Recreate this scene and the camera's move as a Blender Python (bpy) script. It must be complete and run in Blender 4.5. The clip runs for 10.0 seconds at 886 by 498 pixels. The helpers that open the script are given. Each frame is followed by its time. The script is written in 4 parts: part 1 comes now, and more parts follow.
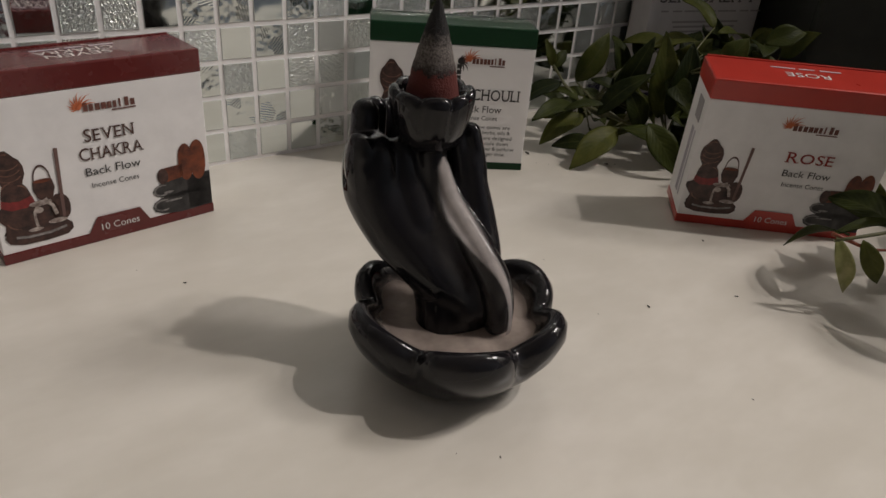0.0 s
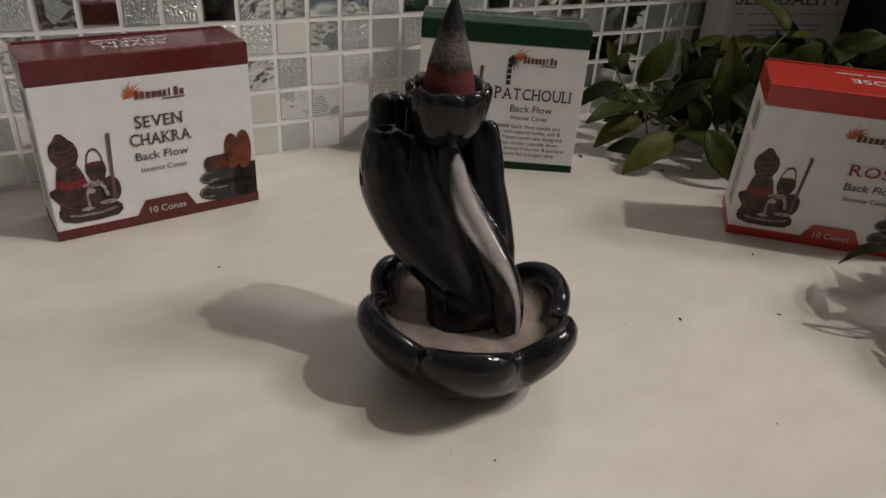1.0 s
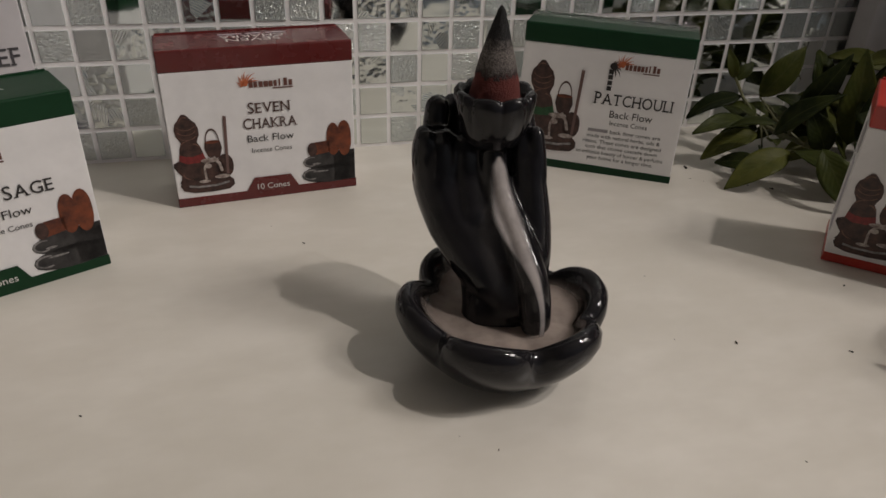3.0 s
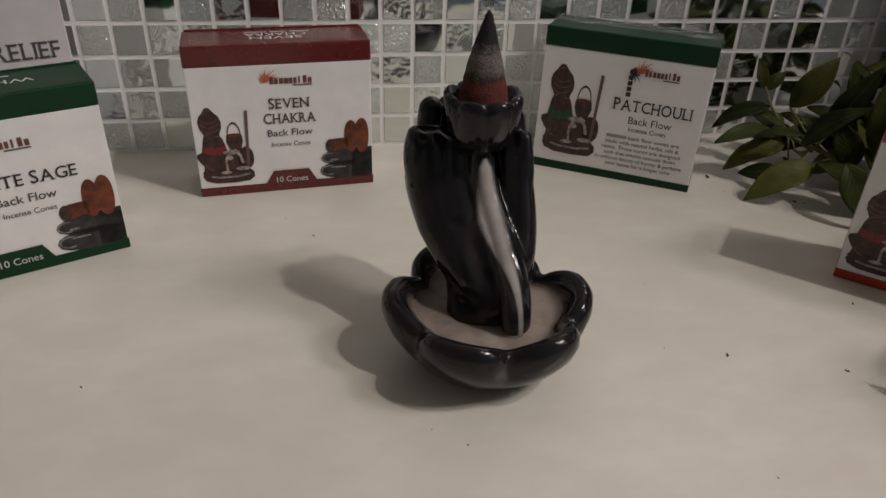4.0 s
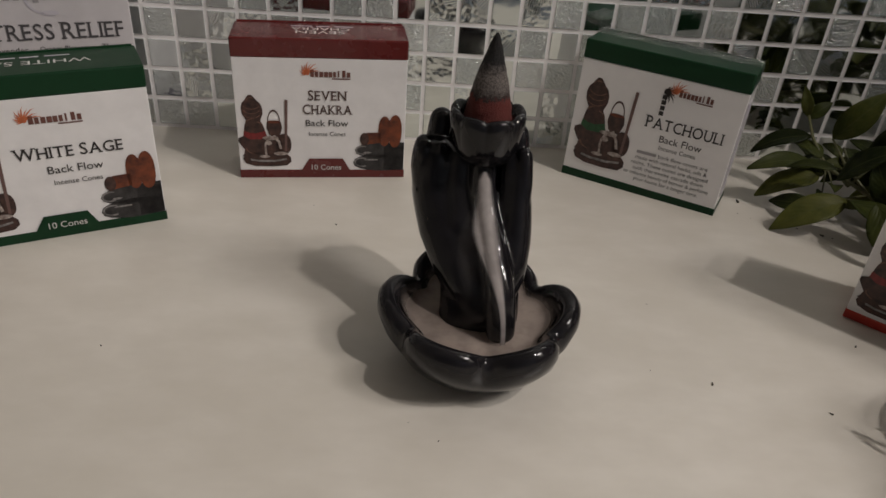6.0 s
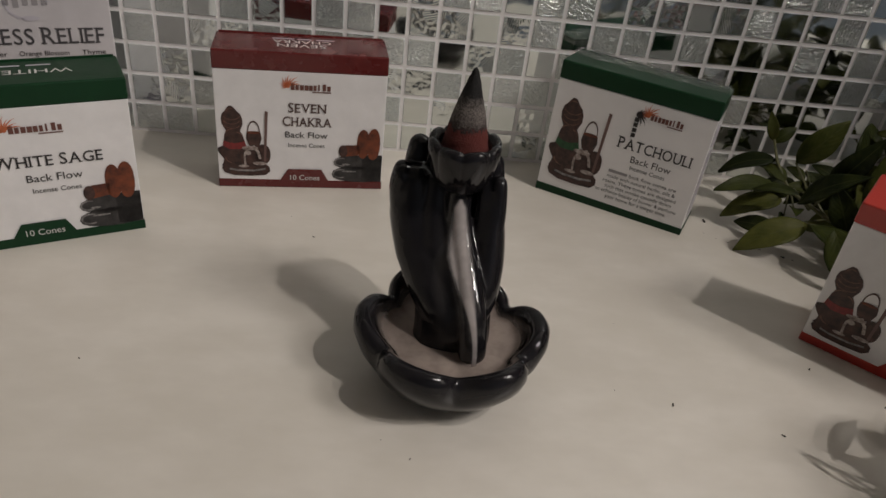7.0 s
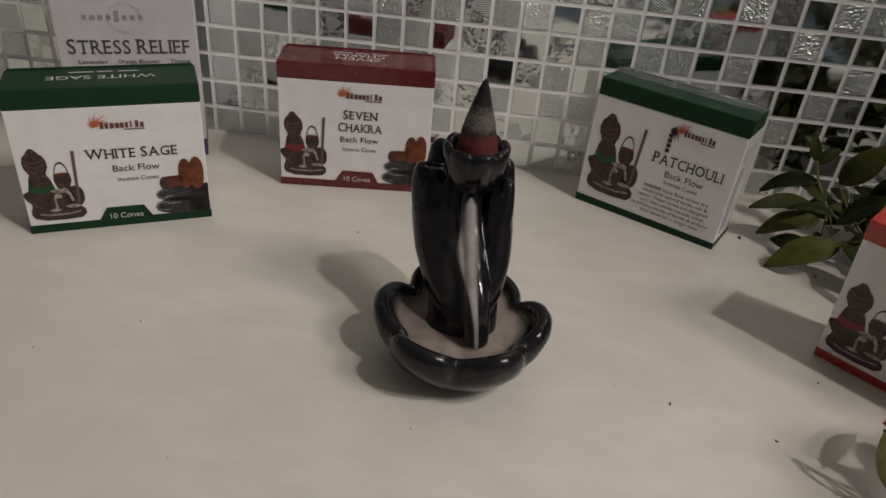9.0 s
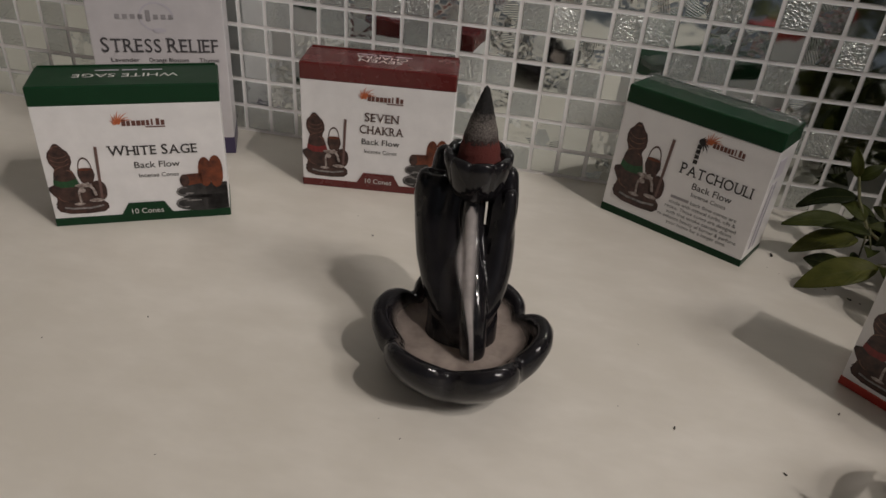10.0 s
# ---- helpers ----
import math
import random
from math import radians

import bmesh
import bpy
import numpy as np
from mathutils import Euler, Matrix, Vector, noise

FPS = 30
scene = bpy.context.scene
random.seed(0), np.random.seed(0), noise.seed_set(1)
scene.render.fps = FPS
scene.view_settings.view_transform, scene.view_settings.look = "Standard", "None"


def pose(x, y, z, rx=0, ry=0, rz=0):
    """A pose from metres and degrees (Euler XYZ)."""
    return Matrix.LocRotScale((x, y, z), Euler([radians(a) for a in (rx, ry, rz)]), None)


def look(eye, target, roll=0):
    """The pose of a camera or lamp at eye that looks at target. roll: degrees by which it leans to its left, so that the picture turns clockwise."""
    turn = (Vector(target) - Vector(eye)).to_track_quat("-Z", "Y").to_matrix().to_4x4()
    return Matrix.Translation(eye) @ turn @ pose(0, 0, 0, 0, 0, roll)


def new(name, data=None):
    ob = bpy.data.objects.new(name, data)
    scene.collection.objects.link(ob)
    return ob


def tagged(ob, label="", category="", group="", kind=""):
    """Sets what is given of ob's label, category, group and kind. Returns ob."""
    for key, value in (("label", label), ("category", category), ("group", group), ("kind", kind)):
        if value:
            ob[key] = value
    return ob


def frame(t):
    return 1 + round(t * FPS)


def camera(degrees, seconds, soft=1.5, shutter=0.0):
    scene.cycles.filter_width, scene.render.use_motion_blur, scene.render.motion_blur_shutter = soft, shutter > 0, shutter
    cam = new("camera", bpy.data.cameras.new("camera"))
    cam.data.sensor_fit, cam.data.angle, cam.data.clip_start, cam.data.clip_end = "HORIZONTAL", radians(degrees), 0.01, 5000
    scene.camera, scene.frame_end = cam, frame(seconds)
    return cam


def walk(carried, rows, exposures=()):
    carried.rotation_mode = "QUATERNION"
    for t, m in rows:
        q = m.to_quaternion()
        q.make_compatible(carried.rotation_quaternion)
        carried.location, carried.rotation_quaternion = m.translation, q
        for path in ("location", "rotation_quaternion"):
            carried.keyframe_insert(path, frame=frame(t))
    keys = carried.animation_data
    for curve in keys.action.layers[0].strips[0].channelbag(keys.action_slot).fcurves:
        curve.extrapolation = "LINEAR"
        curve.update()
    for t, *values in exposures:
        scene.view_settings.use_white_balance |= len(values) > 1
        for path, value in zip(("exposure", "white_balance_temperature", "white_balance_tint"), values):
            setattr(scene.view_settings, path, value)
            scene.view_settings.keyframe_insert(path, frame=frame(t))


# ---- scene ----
cam = camera(63.2, 10.0)
PATH = [
    (0, (-0.157, -0.189, 0.197), (0.896, 1.204, -0.778), 4.6),
    (0.5, (-0.142, -0.193, 0.195), (0.819, 1.258, -0.79), 4.3),
    (1, (-0.131, -0.204, 0.197), (0.718, 1.313, -0.791), 3.8),
    (1.5, (-0.121, -0.215, 0.202), (0.613, 1.352, -0.801), 2.7),
    (2, (-0.112, -0.225, 0.205), (0.499, 1.387, -0.809), 2.2),
    (2.5, (-0.101, -0.231, 0.207), (0.412, 1.413, -0.809), 2.2),
    (4, (-0.061, -0.248, 0.212), (0.213, 1.447, -0.814), 2.0),
    (4.5, (-0.044, -0.255, 0.22), (0.142, 1.453, -0.804), 2.2),
    (5, (-0.039, -0.255, 0.222), (0.085, 1.451, -0.814), 2.6),
    (5.5, (-0.031, -0.258, 0.223), (0.038, 1.44, -0.833), 3.4),
    (7, (-0.034, -0.26, 0.247), (0.131, 1.413, -0.837), 7.2),
    (7.5, (-0.023, -0.265, 0.252), (0.128, 1.406, -0.838), 7.6),
    (8, (-0.023, -0.281, 0.257), (0.01, 1.403, -0.821), 6.4),
    (8.5, (-0.01, -0.287, 0.258), (-0.036, 1.397, -0.82), 6.0),
    (9, (0.005, -0.294, 0.259), (-0.089, 1.396, -0.807), 5.5),
    (9.5, (0.016, -0.294, 0.264), (-0.183, 1.39, -0.797), 5.1),
    (10, (0.032, -0.282, 0.261), (-0.217, 1.385, -0.816), 4.8),
]
walk(cam, [(t, look(eye, target, roll)) for t, eye, target, roll in PATH], [(0.0, 0.28), (1.0, 0.25), (2.5, 0.16), (4.0, 0.12), (6.0, 0.09), (10.0, 0.07)])

# ---- light ----
ROOM = (-1.9, 2.3, -2.3, 0.262, -0.9, 1.95)  # x0 x1 y0 y1 z0 z1; the worktop is z = 0

world = bpy.data.worlds.new("world")
world.use_nodes = True
world.node_tree.nodes["Background"].inputs[0].default_value = (0.9, 0.95, 1.0, 1)
world.node_tree.nodes["Background"].inputs[1].default_value = 0.02
scene.world = world


def spot(name, place, target, power, size, angle=70):
    lamp = bpy.data.lights.new(name, "SPOT")
    lamp.energy, lamp.shadow_soft_size = power, size
    lamp.spot_size, lamp.spot_blend = radians(angle), 0.35
    lamp.color = (1.0, 0.915, 0.855)
    ob = new(name, lamp)
    ob.matrix_world = look(place, target)
    return ob


LAMP_A, LAMP_B = (1.069, -0.607, 1.82), (1.275, -0.815, 1.82)
spot("spot_light", LAMP_A, (0.0, 0.05, 0.0), 35.5, 0.028, 70)
spot("spot_light", LAMP_B, (0.0, 0.05, 0.0), 15.5, 0.028, 70)

# Fill light with no lamp in view, added to lift the shaded sides.
fill_lamp = bpy.data.lights.new("unseen_fill_light", "AREA")
fill_lamp.shape, fill_lamp.size, fill_lamp.size_y, fill_lamp.energy, fill_lamp.color = "RECTANGLE", 0.6, 0.6, 26, (1.0, 0.94, 0.90)
new("unseen_fill_light", fill_lamp).matrix_world = look((1.85, -0.70, 1.91), (1.85, -0.70, 0.0))


# ---- materials ----
def material(name, colour, rough=0.5, metal=0.0, coat=0.0, build=None, spec=0.5):
    m = bpy.data.materials.new(name)
    m.use_nodes = True
    b = m.node_tree.nodes["Principled BSDF"]
    b.inputs["Base Color"].default_value = (*colour, 1)
    b.inputs["Roughness"].default_value = rough
    b.inputs["Metallic"].default_value = metal
    b.inputs["Coat Weight"].default_value = coat
    b.inputs["Coat Roughness"].default_value = 0.08
    b.inputs["Specular IOR Level"].default_value = spec
    if build:
        build(m.node_tree, b)
    return m


def node(tree, kind, **values):
    n = tree.nodes.new(kind)
    for key, value in values.items():
        n.inputs[key.replace("_", " ")].default_value = value
    return n


def coords(tree, stretch=(1, 1, 1)):
    c = tree.nodes.new("ShaderNodeTexCoord")
    mp = tree.nodes.new("ShaderNodeMapping")
    mp.inputs["Scale"].default_value = stretch
    tree.links.new(c.outputs["Object"], mp.inputs["Vector"])
    return mp.outputs["Vector"]


def noise_of(tree, scale, detail=4.0, stretch=(1, 1, 1), rough=0.6):
    n = node(tree, "ShaderNodeTexNoise", Scale=scale, Detail=detail, Roughness=rough)
    tree.links.new(coords(tree, stretch), n.inputs["Vector"])
    return n


def ramp_of(tree, source, stops):
    r = tree.nodes.new("ShaderNodeValToRGB")
    e = r.color_ramp.elements
    while len(e) < len(stops):
        e.new(0.5)
    for k, (at, colour) in enumerate(stops):
        e[k].position, e[k].color = at, (*colour, 1)
    tree.links.new(source, r.inputs["Fac"])
    return r


def bump_of(tree, b, source, strength, distance=0.0005):
    n = node(tree, "ShaderNodeBump", Strength=strength, Distance=distance)
    tree.links.new(source, n.inputs["Height"])
    tree.links.new(n.outputs["Normal"], b.inputs["Normal"])
    return n


def mottled(low, high, scale, bump=0.15, bump_scale=900, distance=0.0003, rough=None):
    """A surface of two shades, with fine relief and uneven gloss."""
    def build(tree, b):
        n = noise_of(tree, scale)
        r = ramp_of(tree, n.outputs["Fac"], [(0.3, low), (0.7, high)])
        tree.links.new(r.outputs["Color"], b.inputs["Base Color"])
        f = noise_of(tree, bump_scale)
        bump_of(tree, b, f.outputs["Fac"], bump, distance)
        if rough:
            g = node(tree, "ShaderNodeMapRange")
            g.inputs["To Min"].default_value, g.inputs["To Max"].default_value = rough
            tree.links.new(n.outputs["Fac"], g.inputs["Value"])
            tree.links.new(g.outputs["Result"], b.inputs["Roughness"])
    return build


def card(name, colour, rough=0.42, coat=0.15, spec=0.5):
    dark = tuple(c * 0.9 for c in colour)
    return material(name, colour, rough, coat=coat, spec=spec, build=mottled(dark, colour, 60, 0.1, 1600, 0.00015, (rough - 0.05, rough + 0.1)))


def laminate_build(tree, b):
    """Cream laminate, wiped to an uneven sheen; clouds at two sizes paint in light off the tiles."""
    wide, small = noise_of(tree, 7, 3), noise_of(tree, 22, 3, (1, 1.9, 1))
    both = node(tree, "ShaderNodeMath")
    tree.links.new(wide.outputs["Fac"], both.inputs[0])
    tree.links.new(small.outputs["Fac"], both.inputs[1])
    r = ramp_of(tree, both.outputs[0], [(0.42, (0.650, 0.612, 0.545)), (0.50, (0.675, 0.637, 0.572)), (0.62, (0.725, 0.687, 0.624))])
    half = node(tree, "ShaderNodeMath")
    half.operation = "MULTIPLY"
    half.inputs[1].default_value = 0.5
    tree.links.new(both.outputs[0], half.inputs[0])
    tree.links.new(half.outputs[0], r.inputs["Fac"])
    tree.links.new(r.outputs["Color"], b.inputs["Base Color"])
    gloss = node(tree, "ShaderNodeMapRange")
    gloss.inputs["To Min"].default_value, gloss.inputs["To Max"].default_value = 0.24, 0.38
    tree.links.new(small.outputs["Fac"], gloss.inputs["Value"])
    tree.links.new(gloss.outputs["Result"], b.inputs["Roughness"])
    bump_of(tree, b, noise_of(tree, 700).outputs["Fac"], 0.05, 0.0002)


COUNTER = material("cream laminate", (0.72, 0.68, 0.61), 0.30, build=laminate_build)
GROUT = material("grout", (0.88, 0.86, 0.85), 0.85, build=mottled((0.84, 0.82, 0.81), (0.93, 0.91, 0.90), 40, 0.5, 1500))
PLASTER = material("plaster", (0.75, 0.72, 0.67), 0.9, build=mottled((0.71, 0.68, 0.63), (0.78, 0.75, 0.70), 3, 0.2, 300))
# Colour of the unseen wall, picked so that the tiles mirror some blue-grey.
BLUE_BACKDROP = material("blue-grey backdrop", (0.22, 0.26, 0.32), 0.8, build=mottled((0.19, 0.23, 0.29), (0.25, 0.29, 0.35), 3, 0.2, 300))
CEILING = material("ceiling paint", (0.80, 0.78, 0.75), 0.9, build=mottled((0.77, 0.75, 0.72), (0.83, 0.81, 0.78), 3, 0.2, 300))
FLOOR = material("dark floor", (0.06, 0.05, 0.045), 0.5, build=mottled((0.045, 0.04, 0.035), (0.08, 0.065, 0.055), 5, 0.2, 80))
CERAMIC = material("black glaze", (0.0115, 0.0106, 0.0122), 0.06, spec=0.34, build=mottled((0.0095, 0.0088, 0.0102), (0.0145, 0.0134, 0.0154), 60, 0.05, 240, 0.0006, (0.035, 0.085)))
WHITE = card("white card", (0.87, 0.85, 0.85))
FILMED = material("white card in clear film", (0.88, 0.86, 0.86), 0.4, coat=0.6, build=mottled((0.85, 0.83, 0.83), (0.90, 0.88, 0.88), 60, 0.25, 70, 0.0008))
# White card of the tall boxes, greyed for the shade they stand in.
SHADED_WHITE = card("lilac-white card darkened for shade", (0.64, 0.61, 0.625))
PURPLE = card("purple card", (0.055, 0.04, 0.10))
GREEN = card("dark green card", (0.006, 0.041, 0.015), 0.40, 0.0, 0.25)
MAROON = card("maroon card", (0.125, 0.017, 0.016), 0.24)
RED = card("red card", (0.47, 0.038, 0.026), 0.28)
FILM = bpy.data.materials.new("clear film")
FILM.use_nodes = True
film_tree = FILM.node_tree
film_tree.nodes.clear()
film_out = film_tree.nodes.new("ShaderNodeOutputMaterial")
film_clear = film_tree.nodes.new("ShaderNodeBsdfTransparent")
film_gloss = node(film_tree, "ShaderNodeBsdfGlossy", Roughness=0.13)
film_mix = node(film_tree, "ShaderNodeMixShader", Fac=0.20)
film_bump = node(film_tree, "ShaderNodeBump", Strength=0.8, Distance=0.005)
film_tree.links.new(noise_of(film_tree, 260, 3).outputs["Fac"], film_bump.inputs["Height"])
film_tree.links.new(film_bump.outputs["Normal"], film_gloss.inputs["Normal"])
film_tree.links.new(film_clear.outputs[0], film_mix.inputs[1])
film_tree.links.new(film_gloss.outputs[0], film_mix.inputs[2])
film_tree.links.new(film_mix.outputs[0], film_out.inputs["Surface"])
INK = material("black ink", (0.030, 0.026, 0.026), 0.5)
BROWN_INK = material("brown ink", (0.075, 0.035, 0.028), 0.5)
RED_INK = material("red ink", (0.30, 0.035, 0.028), 0.5)
FADED_INK = material("faded black ink", (0.075, 0.070, 0.075), 0.55)
GREY_INK = material("grey ink", (0.34, 0.32, 0.33), 0.55)
PALE_INK = material("pale lilac ink", (0.56, 0.53, 0.58), 0.55)
WHITE_INK = material("white ink", (0.70, 0.68, 0.66), 0.5)
ORANGE_INK = material("orange ink", (0.56, 0.15, 0.06), 0.5)
LOGO_INK = material("rust brown ink", (0.15, 0.058, 0.045), 0.5)
PICTURE = material("picture brown", (0.05, 0.026, 0.02), 0.45, build=mottled((0.016, 0.008, 0.007), (0.085, 0.038, 0.03), 260, 0.0))
PICTURE_MID = material("picture mid brown", (0.16, 0.075, 0.05), 0.45, build=mottled((0.07, 0.03, 0.022), (0.22, 0.11, 0.075), 300, 0.0))
PICTURE_LIGHT = material("picture light brown", (0.3, 0.2, 0.16), 0.45, build=mottled((0.09, 0.05, 0.04), (0.55, 0.48, 0.44), 330, 0.0))
PICTURE_RED = material("picture red", (0.26, 0.02, 0.02), 0.45, build=mottled((0.12, 0.014, 0.014), (0.27, 0.024, 0.024), 260, 0.0))
PICTURE_GREEN = material("picture green", (0.02, 0.13, 0.03), 0.45, build=mottled((0.008, 0.045, 0.014), (0.018, 0.10, 0.032), 260, 0.0))
PICTURE_STONE = material("picture stone", (0.02, 0.019, 0.02), 0.4, build=mottled((0.008, 0.008, 0.009), (0.05, 0.045, 0.045), 170, 0.0))
PICTURE_GREY = material("picture grey", (0.2, 0.19, 0.19), 0.45, build=mottled((0.04, 0.038, 0.038), (0.36, 0.34, 0.33), 300, 0.0))
PICTURE_CONE = material("picture cone", (0.22, 0.05, 0.02), 0.45, build=mottled((0.045, 0.010, 0.006), (0.25, 0.058, 0.018), 110, 0.0))
STICK_INK = material("stick brown", (0.15, 0.085, 0.075), 0.5)
BLACK_PLASTIC = material("black plastic", (0.024, 0.025, 0.022), 0.4, spec=0.3, build=mottled((0.020, 0.021, 0.018), (0.034, 0.034, 0.030), 30, 0.1, 800))
CRUMB = material("burnt crumbs", (0.018, 0.014, 0.012), 0.8, build=mottled((0.01, 0.008, 0.007), (0.04, 0.03, 0.025), 2000, 0.5, 3000))


def mirror_tile(kind):
    """Silvered glass: plain, crinkled foil, or ribbed; each tile is its own pattern."""
    def build(tree, b):
        info = tree.nodes.new("ShaderNodeObjectInfo")
        island = tree.nodes.new("ShaderNodeNewGeometry")
        both = node(tree, "ShaderNodeMath")
        tree.links.new(info.outputs["Random"], both.inputs[0])
        tree.links.new(island.outputs["Random Per Island"], both.inputs[1])
        tint = ramp_of(tree, both.outputs[0], [(0.0, (0.58, 0.63, 0.62)), (1.0, (0.78, 0.82, 0.80))])
        tree.links.new(tint.outputs["Color"], b.inputs["Base Color"])
        shift = node(tree, "ShaderNodeVectorMath")
        shift.operation = "MULTIPLY_ADD"
        geo = tree.nodes.new("ShaderNodeTexCoord")
        grow = node(tree, "ShaderNodeMath")
        grow.operation = "MULTIPLY"
        grow.inputs[1].default_value = 7.0
        tree.links.new(both.outputs[0], grow.inputs[0])
        tree.links.new(geo.outputs["Object"], shift.inputs[0])
        shift.inputs[1].default_value = (1, 1, 1)
        tree.links.new(grow.outputs[0], shift.inputs[2])
        if kind == "crinkled":
            v = node(tree, "ShaderNodeTexVoronoi", Scale=470.0)
            v.feature = "F1"
            lean = node(tree, "ShaderNodeVectorRotate")
            lean.rotation_type = "Y_AXIS"
            tree.links.new(shift.outputs[0], lean.inputs["Vector"])
            tree.links.new(grow.outputs[0], lean.inputs["Angle"])
            fold = node(tree, "ShaderNodeMapping")
            fold.inputs["Scale"].default_value = (1.25, 1.0, 0.72)
            tree.links.new(lean.outputs[0], fold.inputs["Vector"])
            tree.links.new(fold.outputs[0], v.inputs["Vector"])
            n = node(tree, "ShaderNodeTexNoise", Scale=1300.0, Detail=2.0)
            tree.links.new(shift.outputs[0], n.inputs["Vector"])
            add = node(tree, "ShaderNodeMath")
            tree.links.new(v.outputs["Distance"], add.inputs[0])
            tree.links.new(n.outputs["Fac"], add.inputs[1])
            bump_of(tree, b, add.outputs[0], 0.75, 0.00100)
        elif kind == "ribbed":
            # shards, each with fine grooves of its own direction, some left smooth
            shard = node(tree, "ShaderNodeTexVoronoi", Scale=105.0)
            tree.links.new(shift.outputs[0], shard.inputs["Vector"])
            tone = tree.nodes.new("ShaderNodeSeparateColor")
            tree.links.new(shard.outputs["Color"], tone.inputs[0])
            turn = node(tree, "ShaderNodeMath")
            turn.operation = "MULTIPLY"
            turn.inputs[1].default_value = 6.28
            tree.links.new(tone.outputs[0], turn.inputs[0])
            spin = node(tree, "ShaderNodeVectorRotate")
            spin.rotation_type = "Y_AXIS"
            tree.links.new(shift.outputs[0], spin.inputs["Vector"])
            tree.links.new(turn.outputs[0], spin.inputs["Angle"])
            w = node(tree, "ShaderNodeTexWave", Scale=190.0, Distortion=1.2, Detail=1.0)
            tree.links.new(spin.outputs[0], w.inputs["Vector"])
            deep = node(tree, "ShaderNodeMapRange")
            deep.inputs["From Min"].default_value, deep.inputs["From Max"].default_value = 0.58, 0.75
            tree.links.new(tone.outputs[1], deep.inputs["Value"])
            both_h = node(tree, "ShaderNodeMath")
            both_h.operation = "MULTIPLY"
            tree.links.new(w.outputs["Fac"], both_h.inputs[0])
            tree.links.new(deep.outputs[0], both_h.inputs[1])
            swell = node(tree, "ShaderNodeTexNoise", Scale=150.0, Detail=1.0)
            tree.links.new(shift.outputs[0], swell.inputs["Vector"])
            sum_h = node(tree, "ShaderNodeMath")
            sum_h.operation = "MULTIPLY_ADD"
            sum_h.inputs[1].default_value = 3.0
            tree.links.new(swell.outputs["Fac"], sum_h.inputs[0])
            tree.links.new(both_h.outputs[0], sum_h.inputs[2])
            bump_of(tree, b, sum_h.outputs[0], 0.45, 0.0009)
        else:
            n = node(tree, "ShaderNodeTexNoise", Scale=60.0, Detail=1.0)
            tree.links.new(shift.outputs[0], n.inputs["Vector"])
            bump_of(tree, b, n.outputs["Fac"], 0.12, 0.0012)
    return material(kind + " mirror glass", (0.7, 0.7, 0.7), {"crinkled": 0.27, "ribbed": 0.22, "plain": 0.06}[kind], 1.0, build=build)


TILE_MATERIALS = [mirror_tile("plain"), mirror_tile("crinkled"), mirror_tile("ribbed")]


def leaf_build(tree, b):
    """Dark glossy leaf: mottled, with a pale midrib and faint side veins, letting some light through."""
    n = noise_of(tree, 90)
    v = noise_of(tree, 30, 2)
    info = tree.nodes.new("ShaderNodeObjectInfo")
    add = node(tree, "ShaderNodeMath")
    tree.links.new(n.outputs["Fac"], add.inputs[0])
    tree.links.new(info.outputs["Random"], add.inputs[1])
    half = node(tree, "ShaderNodeMath")
    half.operation = "MULTIPLY"
    half.inputs[1].default_value = 0.5
    tree.links.new(add.outputs[0], half.inputs[0])
    r = ramp_of(tree, half.outputs[0], [(0.28, (0.018, 0.027, 0.007)), (0.54, (0.062, 0.076, 0.016)), (0.84, (0.150, 0.152, 0.036))])
    uv = tree.nodes.new("ShaderNodeUVMap")
    s = tree.nodes.new("ShaderNodeSeparateXYZ")
    tree.links.new(uv.outputs[0], s.inputs[0])
    rib = node(tree, "ShaderNodeMapRange")
    for slot, value in (("From Min", 0.02), ("From Max", 0.09), ("To Min", 0.30), ("To Max", 0.0)):
        rib.inputs[slot].default_value = value
    tree.links.new(s.outputs["X"], rib.inputs["Value"])
    mix = tree.nodes.new("ShaderNodeMix")
    mix.data_type = "RGBA"
    mix.inputs["B"].default_value = (0.12, 0.13, 0.05, 1)
    tree.links.new(rib.outputs[0], mix.inputs["Factor"])
    tree.links.new(r.outputs["Color"], mix.inputs["A"])
    tree.links.new(mix.outputs["Result"], b.inputs["Base Color"])
    slant = node(tree, "ShaderNodeMath")
    slant.operation = "MULTIPLY_ADD"
    slant.inputs[1].default_value = -0.35
    tree.links.new(s.outputs["X"], slant.inputs[0])
    tree.links.new(s.outputs["Y"], slant.inputs[2])
    side = node(tree, "ShaderNodeMath")
    side.operation = "MULTIPLY"
    side.inputs[1].default_value = 55.0
    tree.links.new(slant.outputs[0], side.inputs[0])
    wave = node(tree, "ShaderNodeMath")
    wave.operation = "SINE"
    tree.links.new(side.outputs[0], wave.inputs[0])
    relief = node(tree, "ShaderNodeMath")
    relief.operation = "MULTIPLY_ADD"
    relief.inputs[1].default_value = 0.10
    tree.links.new(wave.outputs[0], relief.inputs[0])
    tree.links.new(v.outputs["Fac"], relief.inputs[2])
    bump_of(tree, b, relief.outputs[0], 0.3, 0.002)
    thin(tree, b, mix.outputs["Result"], 0.30)


